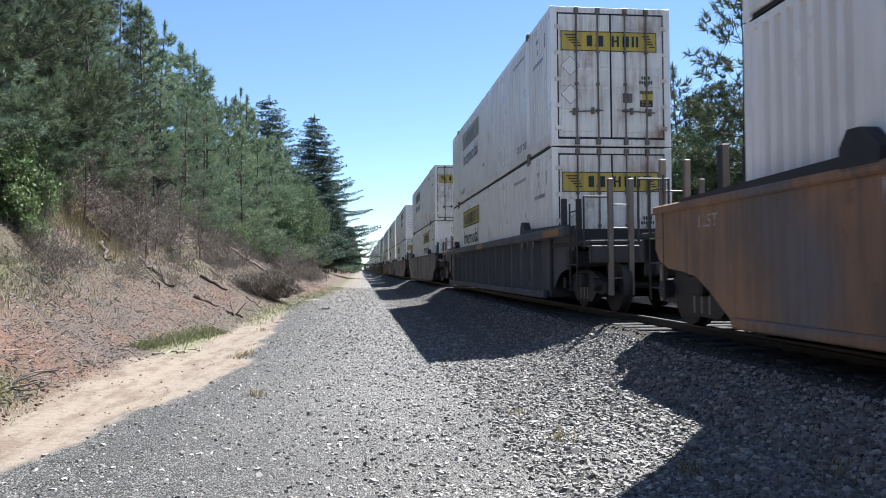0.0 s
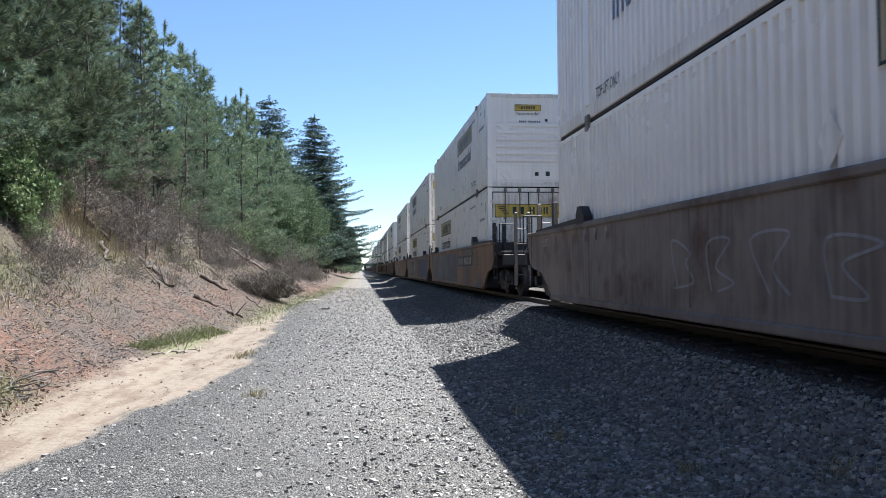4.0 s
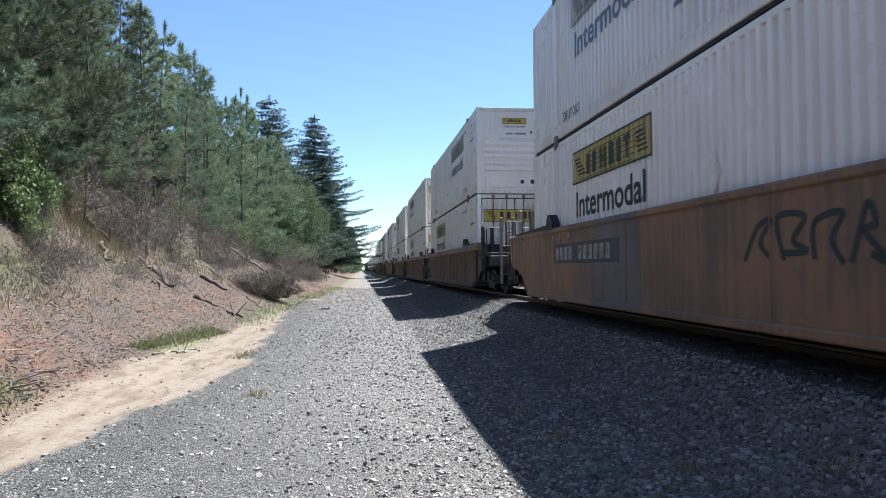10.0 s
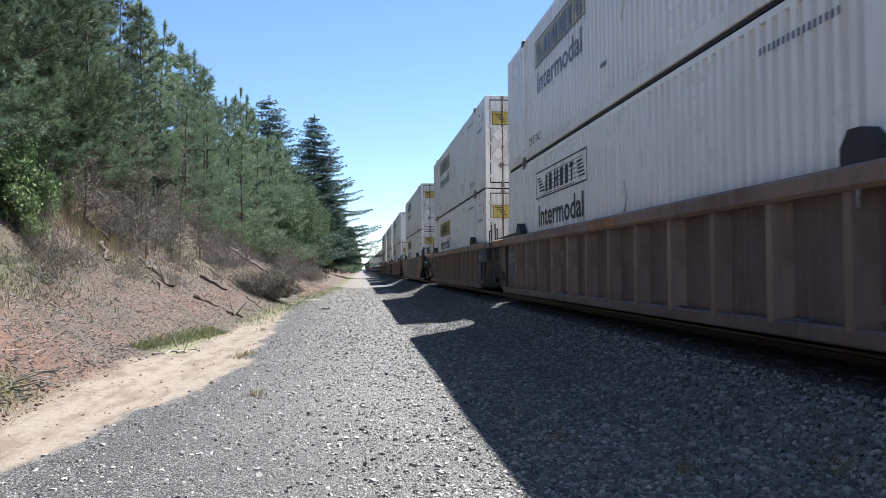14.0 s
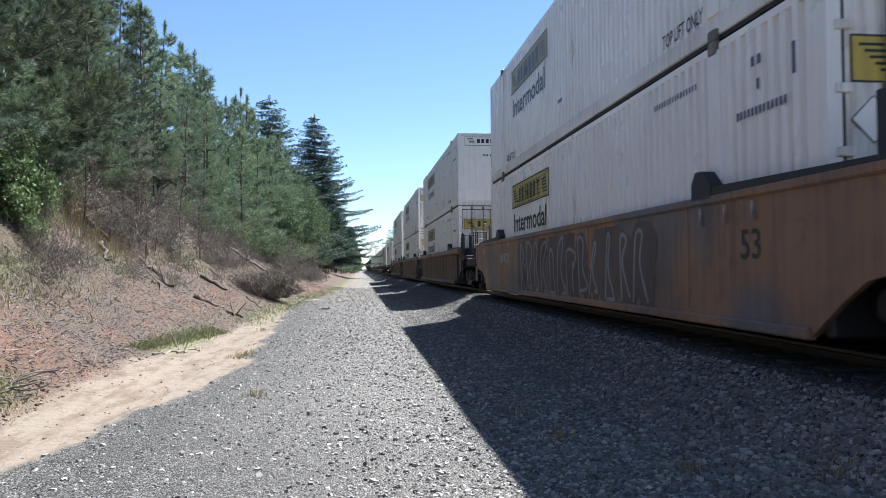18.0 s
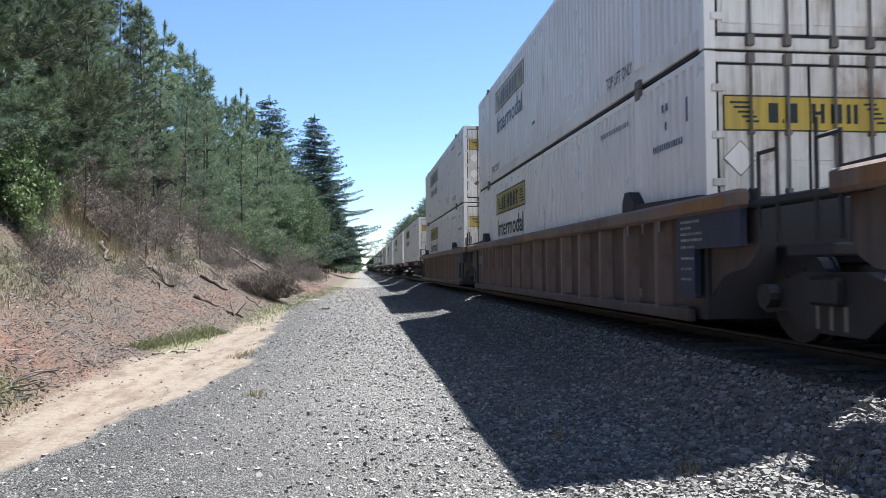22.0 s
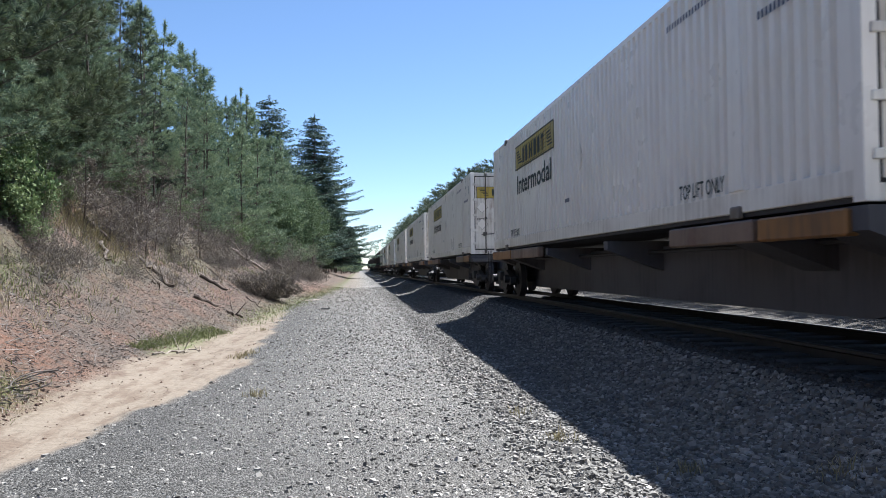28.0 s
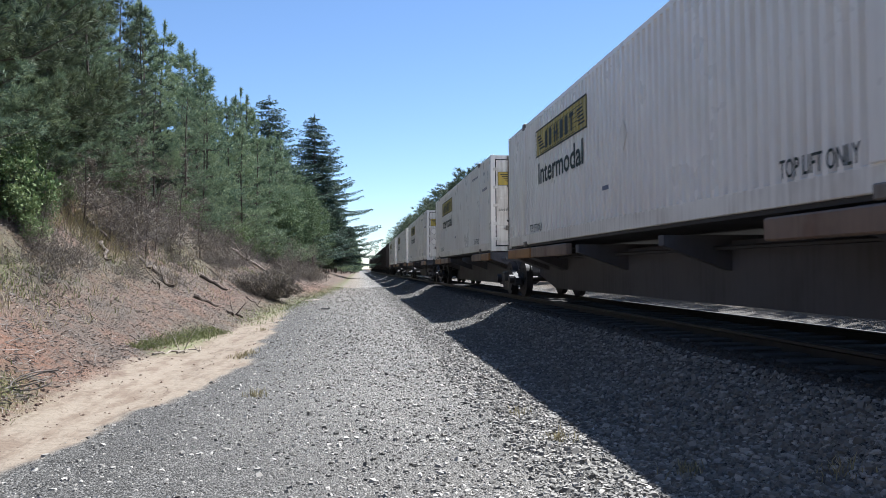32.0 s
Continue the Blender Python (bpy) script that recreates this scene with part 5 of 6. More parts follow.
# sprayed marks: well, metres from the far end, width, low edge, height, seed, paint, stroke, count
SPRAY = {3: [(0.9, 9.0, 0.3, 1.05, 21, "slate", 0.5, 12), (1.2, 5.0, 0.4, 1.0, 1, "chalk", 0.05, 5)], 4: [(10.0, 6.0, 0.25, 1.1, 9, "blue", 0.5, 7), (2.5, 4.2, 0.2, 1.15, 4, "pale_spray", 0.42, 6), (2.6, 3.9, 0.22, 1.1, 4, "mark", 0.2, 6), (6.8, 1.7, 0.7, 0.5, 3, "chalk", 0.1, 2)],
         5: [(9.5, 2.6, 0.8, 0.45, 2, "mark", 0.06, 5)], 6: [(3.0, 0.8, 0.75, 0.3, 5, "chalk", 0.035, 4)],
         7: [(2.2, 0.55, 0.85, 0.26, 6, "chalk", 0.035, 4), (3.3, 0.7, 0.85, 0.2, 7, "chalk", 0.03, 4), (4.6, 0.9, 0.85, 0.26, 8, "chalk", 0.03, 5)],
         8: [(8.2, 0.6, 0.75, 0.3, 10, "chalk", 0.04, 4), (9.5, 0.7, 0.8, 0.28, 11, "chalk", 0.04, 4), (11.8, 1.2, 0.2, 1.0, 12, "chalk", 0.05, 5)],
         9: [(4.4, 8.4, 0.2, 1.15, 16, "brown", 0.5, 9), (4.6, 8.0, 0.2, 1.15, 13, "chalk", 0.06, 12)], 2: [(5.5, 4.0, 0.5, 0.6, 14, "chalk", 0.03, 4)]}
NUMBER = {3: (10.45, 1.0), 5: (2.4, 1.0), 9: (2.2, 0.38), 6: (11.9, 0.42)}      # well: metres from the far end, size
SHADE = {"orange": "faded orange and grey steel", "darkcar": "dark grey steel", "greybrown": "grey-brown steel", "brown": "rusty brown steel"}
for kind, mat, units in CARS:
    s0 = DOUBLE[units[0]][0]
    car, keyed = make_well_car("well_car", "%s well car, %s sides, carrying stacked containers" % (SHADE[mat], "smooth" if kind == "smooth" else "ribbed"), [DOUBLE[k][0] - s0 for k in units], kind, M[mat], "weathered painted steel", -1, {n: NUMBER[k] for n, k in enumerate(units) if k in NUMBER})
    TRAIN.append((car, s0, 0.0))
    WHEELS += keyed
    for k in units:
        for j, (far, wide, low, tall, seed, colour, thick, n) in enumerate(SPRAY.get(k, ())):
            tag_marks(car, DOUBLE[k][0] - s0 + CL - far, wide, low, tall, seed, M[colour], thick, n, (0.034 if kind == "smooth" else 0.152) - 0.0015 * j)
for units in SPINES:
    s0 = SINGLE[units[0]]
    car, keyed = make_spine_car("dark skeletal spine car carrying single containers", [SINGLE[k] - s0 for k in units])
    TRAIN.append((car, s0, 0.0))
    WHEELS += keyed
for i in range(9):
    car, keyed = make_boxcar()
    TRAIN.append((car, 431.05 + i * 18.6, 0.0))
    WHEELS += keyed


# ---- trees and growth ----
def rand_dirs(rng, base, spread, n):
    d = base[None, :] + spread * rng.randn(n, 3)
    return d / np.linalg.norm(d, axis=1)[:, None]


def tuft_faces(places, dirs, rng, n, length, width, spread):
    """Bunches of slim blades: n at each place, fanned about its direction."""
    k = len(places)
    p = np.repeat(places, n, 0)
    d = np.repeat(dirs, n, 0) + spread * rng.randn(k * n, 3)
    d /= np.linalg.norm(d, axis=1)[:, None]
    side = np.cross(d, rng.randn(k * n, 3))
    side /= np.linalg.norm(side, axis=1)[:, None] + 1e-9
    ln = length * rng.uniform(0.7, 1.25, (k * n, 1))
    w = width * rng.uniform(0.7, 1.3, (k * n, 1))
    if n > 1:
        v = np.stack([p - side * w * 0.5, p + side * w * 0.5, p + d * ln], 1)
        return v.reshape(-1, 3), np.arange(k * n * 3).reshape(-1, 3)
    v = np.stack([p - side * w * 0.35, p + d * ln * 0.55 + side * w, p + d * ln, p + d * ln * 0.45 - side * w], 1)
    return v.reshape(-1, 3), np.arange(k * n * 4).reshape(-1, 4)


def limb_mesh(limbs, sides=4):
    """Tapered limbs: (start, end, r0, r1)."""
    mb = MB()
    for p, q, r0, r1 in limbs:
        mb.tube(p, q, r0, sides, r1)
    return mb


def unit(v):
    return v / (np.linalg.norm(v) + 1e-9)


def pine_meshes(seed, H, low, reach, needles, stations, each, size, taper=0.85, gap=0.5, dense=2.3, bare=0.0):
    """A pine: whorls of limbs with forked ends, each fork ending in a tuft of needles like a bottle brush."""
    rng = np.random.RandomState(seed)
    limbs, places, dirs = [], [], []
    bend = rng.uniform(-0.02, 0.02, 2)
    axis = lambda z: np.array([bend[0] * z + 0.06 * math.sin(z * 0.6 + seed), bend[1] * z + 0.06 * math.cos(z * 0.5 + seed), z])
    zs = np.linspace(-1.0, H, 9)
    r = 0.009 * H

    def tuft(p, w, ln):
        for j in range(stations):
            places.append(p + w * ln * (j + rng.uniform(0, 0.5)) / stations)
            dirs.append(w)

    for a, b in zip(zs, zs[1:]):
        limbs.append((axis(a), axis(b), max(0.02, r * (1 - max(a, 0) / H) ** 0.8 + 0.012), max(0.015, r * (1 - max(b, 0) / H) ** 0.8 + 0.01)))
    if bare > 0:
        for k in range(26):
            an, ln = rng.uniform(0, 6.28), rng.uniform(0.4, 1.5)
            p0 = axis(rng.uniform(bare, low + 0.6))
            limbs.append((p0, p0 + np.array([math.cos(an) * ln, math.sin(an) * ln, rng.uniform(-0.35, 0.1) * ln]), 0.014, 0.004))
    z = low
    while z < H - 0.35:
        t = (H - z) / (H - low)
        for k in range(rng.randint(5, 8)):
            an = rng.uniform(0, 6.28)
            ln = reach * (0.06 + 0.94 * t ** taper) * rng.uniform(0.55, 1.2)
            up = rng.uniform(-0.05, 0.4) + 2.2 * max(0, 0.45 - t)
            d = unit(np.array([math.cos(an), math.sin(an), up]))
            p0 = axis(z + rng.uniform(-0.1, 0.1))
            mid = p0 + d * ln * 0.55 - np.array([0, 0, 0.07 * ln])
            p1 = p0 + d * ln + np.array([0, 0, 0.06 * ln])
            limbs.append((p0, mid, 0.010 + 0.006 * ln, 0.007 + 0.003 * ln))
            limbs.append((mid, p1, 0.007 + 0.003 * ln, 0.004))
            tuft(p1, unit(d + np.array([0, 0, 0.5])), size[0] * 1.4)
            for q in np.linspace(0.25, 0.97, max(2, int(ln * dense))):
                c = p0 + (mid - p0) * q / 0.55 if q < 0.55 else mid + (p1 - mid) * (q - 0.55) / 0.45
                for side in (-1, 1):
                    turn = an + side * rng.uniform(0.5, 1.15)
                    sub = unit(np.array([math.cos(turn), math.sin(turn), rng.uniform(0.0, 0.55)]))
                    sl = (0.16 + 0.42 * ln * (1.12 - q)) * rng.uniform(0.6, 1.15)
                    e = c + sub * sl
                    if sl > 0.45 and stations > 2:
                        limbs.append((c, e, 0.007, 0.003))
                    for m in range(1 + (sl > 0.5) + (sl > 0.9)):
                        w = unit(sub + rng.randn(3) * 0.35 + np.array([0, 0, 0.5]))
                        tuft(c + sub * sl * (1 - 0.36 * m) + rng.randn(3) * 0.05, w, size[0] * 1.25)
        z += gap * rng.uniform(0.75, 1.25)
    for j in range(6):
        tuft(axis(H + 0.25 - 0.13 * j), np.array([0, 0, 1.0]), size[0])
    v, f = tuft_faces(np.array(places), np.array(dirs), rng, each, *size, 0.62)
    return limb_mesh(limbs, 4 if stations > 2 else 3).mesh("trunk", M["bark"]), big_mesh("crown", v, f, needles)


def conifer_meshes(seed, H, low, reach, needles):
    """An old conifer: drooping limbs that bear flat fans of side twigs hung with short needles."""
    rng = np.random.RandomState(seed)
    limbs, places, dirs = [], [], []
    zs = np.linspace(-1.0, H, 8)
    for a, b in zip(zs, zs[1:]):
        limbs.append(((0, 0, a), (0, 0, b), 0.30 * (1 - max(a, 0) / H) + 0.02, 0.30 * (1 - max(b, 0) / H) + 0.015))
    z = low
    while z < H - 0.2:
        t = (H - z) / (H - low)
        for k in range(rng.randint(5, 8)):
            an = rng.uniform(0, 6.28)
            ln = reach * (0.05 + 0.95 * min(1.0, t * 1.1) ** 0.85) * rng.uniform(0.6, 1.15)
            fall = rng.uniform(0.05, 0.38) - 0.9 * max(0, 0.22 - t)
            d = np.array([math.cos(an), math.sin(an), 0.0])
            at = lambda q: np.array([0, 0, z]) + d * ln * q + np.array([0, 0, -fall * ln * q + 0.24 * ln * q * q * q])
            for a, b in ((0, 0.35), (0.35, 0.7), (0.7, 1.0)):
                limbs.append((at(a), at(b), 0.02 + 0.011 * ln * (1 - a), 0.016 + 0.010 * ln * (1 - b)))
            side = np.array([-d[1], d[0], 0.0])
            for q in np.linspace(0.12, 1.0, max(3, int(ln * 3.4))):
                for sg in (-1, 1):
                    sl = (0.2 + 0.36 * ln * (1.05 - q)) * rng.uniform(0.6, 1.1)
                    w = unit(d * 0.75 + sg * side + np.array([0, 0, rng.uniform(-0.45, 0.0)]))
                    n = max(2, int(sl / 0.17))
                    for j in range(n):
                        places.append(at(q) + w * sl * (j + rng.uniform(0.2, 0.9)) / n + rng.randn(3) * 0.03)
                        dirs.append(unit(w + np.array([0, 0, -0.25])))
        z += 0.5 * rng.uniform(0.7, 1.3)
    for j in range(8):
        places.append(np.array([0, 0, H - 0.3 + 0.1 * j]))
        dirs.append(np.array([0, 0, 1.0]))
    v, f = tuft_faces(np.array(places), np.array(dirs), rng, 4, 0.30, 0.085, 0.5)
    return limb_mesh(limbs, 4).mesh("trunk", M["bark"]), big_mesh("crown", v, f, needles)


def leaf_cloud(name, seed, R, H, n, leaf, material, lobes=7, low=0.1):
    """Leaves in uneven lobes round a bush or tree."""
    rng = np.random.RandomState(seed)
    P = []
    for k in range(lobes):
        c = np.array([rng.uniform(-R, R) * 0.6, rng.uniform(-R, R) * 0.6, H * rng.uniform(low + 0.15, 0.85)])
        rad = np.array([R, R, H * 0.4]) * rng.uniform(0.3, 0.6)
        q = rng.randn(n // lobes, 3)
        q /= np.linalg.norm(q, axis=1)[:, None]
        P.append(c + q * rad * rng.uniform(0.5, 1.05, (len(q), 1)) ** 0.5)
    P = np.concatenate(P)
    P = P[P[:, 2] > H * low]
    d = rand_dirs(rng, np.array([0, 0, 0.5]), 0.8, len(P))
    v, f = tuft_faces(P, d, rng, 1, leaf * 1.6, leaf * 0.55, 0.2)
    return big_mesh(name, v, f, material)


def twig_mesh(name, seed, R, H, n, material):
    rng = np.random.RandomState(seed)
    mb = MB()
    for k in range(n):
        an, r0 = rng.uniform(0, 6.28), rng.uniform(0, R * 0.3)
        p = Vector((r0 * math.cos(an), r0 * math.sin(an), 0))
        an += rng.uniform(-0.6, 0.6)
        q = p + Vector((R * rng.uniform(0.2, 0.9) * math.cos(an), R * rng.uniform(0.2, 0.9) * math.sin(an), H * rng.uniform(0.5, 1.0)))
        mb.tube(p, q, 0.010, 3, 0.004)
        for j in range(5):
            b = p.lerp(q, rng.uniform(0.2, 0.95))
            e = b + Vector((rng.uniform(-0.4, 0.4), rng.uniform(-0.4, 0.4), rng.uniform(-0.1, 0.4)))
            mb.tube(b, e, 0.005, 3, 0.002)
            mb.tube(b.lerp(e, 0.5), b.lerp(e, 0.5) + Vector((rng.uniform(-0.2, 0.2), rng.uniform(-0.2, 0.2), rng.uniform(-0.05, 0.2))), 0.003, 3, 0.0015)
    return mb.mesh(name, material)


def tangle_mesh(name, seed, R, H, n, material):
    """A low tangle of bare twigs leaning every way."""
    rng = np.random.RandomState(seed)
    mb = MB()
    for k in range(n):
        p = Vector((rng.randn() * R * 0.45, rng.randn() * R * 0.7, 0))
        ln = H * rng.lognormal(-0.3, 0.5)
        d = Vector((rng.randn() * 0.6, rng.randn() * 0.6, rng.uniform(0.15, 1.0))).normalized()
        q = p + d * ln
        mb.tube(p, q, 0.007, 3, 0.002)
        for j in range(5):
            b = p.lerp(q, rng.uniform(0.2, 1.0))
            e = b + (d * 0.5 + Vector(rng.randn(3) * 0.5)) * ln * rng.uniform(0.12, 0.4)
            mb.tube(b, e, 0.004, 3, 0.0015)
    return mb.mesh(name, material)


def sapling_meshes(seed, H):
    """A thin bare sapling: stem, fine branches and a few withered needles."""
    rng = np.random.RandomState(seed)
    stem, twigs, spots = MB(), MB(), []
    pts = [Vector((0.10 * math.sin(i * 1.3 + seed) * i / 5, 0.10 * math.cos(i + seed) * i / 5, -0.2 + (H + 0.2) * i / 5)) for i in range(6)]
    for i, (p, q) in enumerate(zip(pts, pts[1:])):
        stem.tube(p, q, 0.028 * (1 - i / 6.5), 5, 0.028 * (1 - (i + 1) / 6.5))
    for k in range(46):
        t = rng.uniform(0.12, 1.0)
        i = min(4, int(t * 5))
        p = pts[i].lerp(pts[i + 1], t * 5 - i)
        an, ln = rng.uniform(0, 6.28), H * (0.09 + 0.27 * (1 - t)) * rng.uniform(0.5, 1.2)
        q = p + Vector((math.cos(an), math.sin(an), rng.uniform(-0.05, 0.7))) * ln
        twigs.tube(p, q, 0.008, 3, 0.003)
        for j in range(5):
            b = p.lerp(q, rng.uniform(0.25, 1.0))
            e = b + Vector((rng.randn() * 0.6 + math.cos(an), rng.randn() * 0.6 + math.sin(an), rng.uniform(-0.2, 0.8))) * ln * 0.28
            twigs.tube(b, e, 0.004, 3, 0.0015)
            spots.append(e)
    P = np.array([tuple(s) for s in spots])
    D = rand_dirs(rng, np.array([0, 0, 0.3]), 0.8, len(P))
    v, f = tuft_faces(P, D, rng, 4, 0.13, 0.012, 0.6)
    return stem.mesh("stem", M["bark"]), twigs.mesh("brushwood", M["twig"]), big_mesh("foliage", v, f, M["drybrush"])


def place_on_ground(x, y, sink=0.05):
    return float(height(np.array([x]), np.array([y]))[0]) - sink


def plant(maker, x, y, scale=1.0, turn=None, lean=0.0):
    """A copy of a plant, standing on the ground."""
    turn = random.uniform(0, 360) if turn is None else turn
    ob = copy_thing(maker, pose(x, y, place_on_ground(x, y), lean * math.cos(turn), lean * math.sin(turn), turn))
    ob.scale = (scale * random.uniform(0.92, 1.08), scale * random.uniform(0.92, 1.08), scale)
    return ob


def first(name, label, category, group, parts):
    ob = thing(name, label, category, group)
    for nm, me, lab in parts:
        part(nm, me, None, ob, lab)
    return ob


PINES = []
for k, (H, low, reach) in enumerate(((13.0, 0.9, 3.0), (11.0, 0.6, 2.8), (14.5, 1.2, 3.2), (9.0, 0.4, 2.6))):
    t, c = pine_meshes(30 + k, H, low, reach, M["needles" if k % 2 else "shaded_needles"], 3, 22, (0.23, 0.016), 0.85, 0.95, 2.3, 0.2)
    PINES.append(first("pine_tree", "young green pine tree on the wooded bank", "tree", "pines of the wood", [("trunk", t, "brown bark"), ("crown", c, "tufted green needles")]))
FAR = []
for k, (H, low, reach) in enumerate(((13.0, 0.8, 3.1), (11.5, 0.6, 2.8), (14.5, 1.0, 3.2))):
    t, c = pine_meshes(40 + k, H, low, reach, M["needles"], 2, 12, (0.32, 0.045), 0.85, 1.05, 1.9)
    FAR.append(first("pine_tree", "green pine tree in the distant woods", "tree", "pines of the wood", [("trunk", t, "brown bark"), ("crown", c, "tufted green needles")]))
ROUND = []
for k, (H, low, reach) in enumerate(((13.0, 2.4, 3.6), (11.5, 1.6, 3.4))):
    t, c = pine_meshes(45 + k, H, low, reach, M["shaded_needles"], 2, 12, (0.36, 0.05), 0.42, 0.9, 1.6)
    ROUND.append(first("pine_tree", "broad round-topped pine tree beyond the track", "tree", "pines of the wood", [("trunk", t, "brown bark"), ("crown", c, "tufted green needles")]))
TALL = []
for k, (H, low, reach) in enumerate(((22.0, 1.5, 7.2), (25.0, 1.5, 8.0))):
    t, c = conifer_meshes(50 + k, H, low, reach, M["needles_old"])
    TALL.append(first("tall_pine_tree", "tall dark conifer with layered drooping branches", "tree", "tall pines", [("trunk", t, "brown bark"), ("crown", c, "dark needles in layers")]))
BROAD = []
for k in range(2):
    rng = np.random.RandomState(70 + k)
    H = 9.0 + 2 * k
    limbs = [((0, 0, -0.8), (0.1, 0, H * 0.5), 0.16, 0.1), ((0.1, 0, H * 0.5), (0.0, 0.2, H * 0.9), 0.1, 0.03)]
    for j in range(9):
        an, z = rng.uniform(0, 6.28), rng.uniform(0.25, 0.8) * H
        limbs.append(((0.05, 0, z), (1.3 * math.cos(an), 1.3 * math.sin(an), z + rng.uniform(0.5, 1.2)), 0.05, 0.012))
    BROAD.append(first("broadleaf_tree", "small green broadleaf tree at the wood's edge", "tree", "broadleaf trees", [("trunk", limb_mesh(limbs, 5).mesh("trunk", M["bark"]), "grey-brown bark"), ("crown", leaf_cloud("crown", 80 + k, 2.6, H, 9000, 0.10, M["tree_leaves"], 16, 0.12), "loose green leaves")]))
SHRUBS = []
for k in range(3):
    SHRUBS.append(first("shrub", "green leafy shrub on the bank", "shrub", "shrubs on the bank", [("brushwood", twig_mesh("brushwood", 90 + k, 0.9, 1.5, 22, M["twig"]), "thin brown stems"), ("foliage", leaf_cloud("foliage", 95 + k, 1.0, 1.7, 2000, 0.06, M["leaves"], 18, 0.05), "small green leaves")]))
LEAFY = []
for k in range(2):
    LEAFY.append(first("leafy_shrub", "sunlit shrub with large green leaves on the bank", "shrub", "shrubs on the bank", [("brushwood", twig_mesh("brushwood", 93 + k, 0.9, 1.5, 22, M["twig"]), "thin brown stems"), ("foliage", leaf_cloud("foliage", 98 + k, 1.0, 1.8, 1500, 0.10, M["leaves"], 16, 0.05), "large green leaves")]))
DRY = []
for k in range(3):
    DRY.append(first("dry_brush", "dry grey-brown brush on the bank", "shrub", "dry brush on the bank", [("brushwood", tangle_mesh("brushwood", 110 + k, 0.9, 0.9, 70, M["twig"]), "bare grey twigs"), ("foliage", leaf_cloud("foliage", 115 + k, 1.0, 0.8, 500, 0.035, M["drybrush"], 14, 0.0), "withered leaves")]))
SAPLINGS = []
for k, H in enumerate((2.6, 3.4, 2.0)):
    s, t, f = sapling_meshes(120 + k, H)
    SAPLINGS.append(first("bare_sapling", "thin bare grey sapling rooted on the bank", "sapling", "bare saplings on the bank", [("stem", s, "thin dark stem"), ("brushwood", t, "fine bare twigs"), ("foliage", f, "few withered needles")]))

rng = random.Random(5)
used = set()


def skyline(x, y, H, scale):
    """Keeps the tops of the left-hand wood in one falling line."""
    a = abs(x) / y
    if a > 0.36:
        return scale
    top = 1.5 + abs(x) * float(lerp(a, [(0.03, 4.0), (0.06, 2.7), (0.09, 1.95), (0.14, 1.56), (0.195, 1.4), (0.244, 1.34), (0.31, 1.2)])) * rng.uniform(0.9, 1.04)
    return min(scale, (top - place_on_ground(x, y)) / H)


def put(kind, k, x, y, scale, lean=1.5, wide=1.0):
    """The first one of a kind is the original, moved to its place."""
    if (id(kind), k) not in used:
        used.add((id(kind), k))
        turn = rng.uniform(0, 360)
        kind[k].matrix_basis = pose(x, y, place_on_ground(x, y), 0, 0, turn) @ Matrix.Diagonal((scale * wide, scale * wide, scale, 1))
        return kind[k]
    ob = copy_thing(kind[k], Matrix())
    ob.matrix_basis = pose(x, y, place_on_ground(x, y), rng.uniform(-lean, lean), rng.uniform(-lean, lean), rng.uniform(0, 360)) @ Matrix.Diagonal((scale * wide, scale * wide, scale, 1))
    return ob


# left bank, front row then the rows behind
y = 12.0
while y < 260:
    step = lerp(y, [(0, 2.0), (40, 2.8), (70, 4.2), (100, 5.6), (260, 12)])
    for row, (dx, sc) in enumerate(((5.9, 0.74), (8.6, 0.98), (12.2, 1.12))):
        if row == 2 and (y > 160 or rng.random() < 0.2):
            continue
        x = float(bank_foot(np.array(y))) - dx - rng.uniform(-1.0, 1.2)
        k = rng.randrange(4)
        far = y > 40 or row == 2
        full = (13.0, 11.5, 14.5)[k % 3] if far else (13.0, 11.0, 14.5, 9.0)[k]
        size = sc * rng.uniform(0.85, 1.12) * float(lerp(y, [(0, 0.95), (35, 0.95), (60, 1.1), (300, 1.2)]))
        put(FAR if far else PINES, k % 3 if far else k, x, y + rng.uniform(-1, 1), skyline(x, y, full, size))
    y += float(step)
for x, y, k, s in ((-11.3, 96, 0, 0.97), (-7.2, 124, 1, 1.0), (-7.0, 150, 0, 0.8), (-6.0, 178, 0, 0.78), (-5.2, 205, 1, 0.7), (-4.6, 235, 0, 0.82), (-15, 140, 0, 0.95), (-12, 180, 1, 0.9)):
    put(TALL, k, x, y, s, 1.0, 1.4 if y < 150 else 0.8)
for x, y, s in ((-6.5, 62, 0.8), (-6.0, 75, 0.9), (-5.5, 90, 0.95), (-5.5, 108, 1.0), (-5.6, 130, 1.0), (-5.2, 160, 1.1), (-5.5, 200, 1.1)):
    put(BROAD, rng.randrange(2), x, y, s)
for i in range(34):
    y = rng.uniform(24, 75)
    u = rng.uniform(4.4, 6.8)
    put(SHRUBS, rng.randrange(3), float(bank_foot(np.array(y))) - u, y, rng.uniform(0.5, 1.2))
for i in range(92):
    y = rng.uniform(20, 74)
    u = rng.uniform(3.6, 5.2) if y < 26 else rng.uniform(2.8, 5.4) if y < 42 else rng.uniform(2.0, 4.8)
    put(DRY, rng.randrange(3), float(bank_foot(np.array(y))) - u, y, rng.uniform(0.5, 1.2))
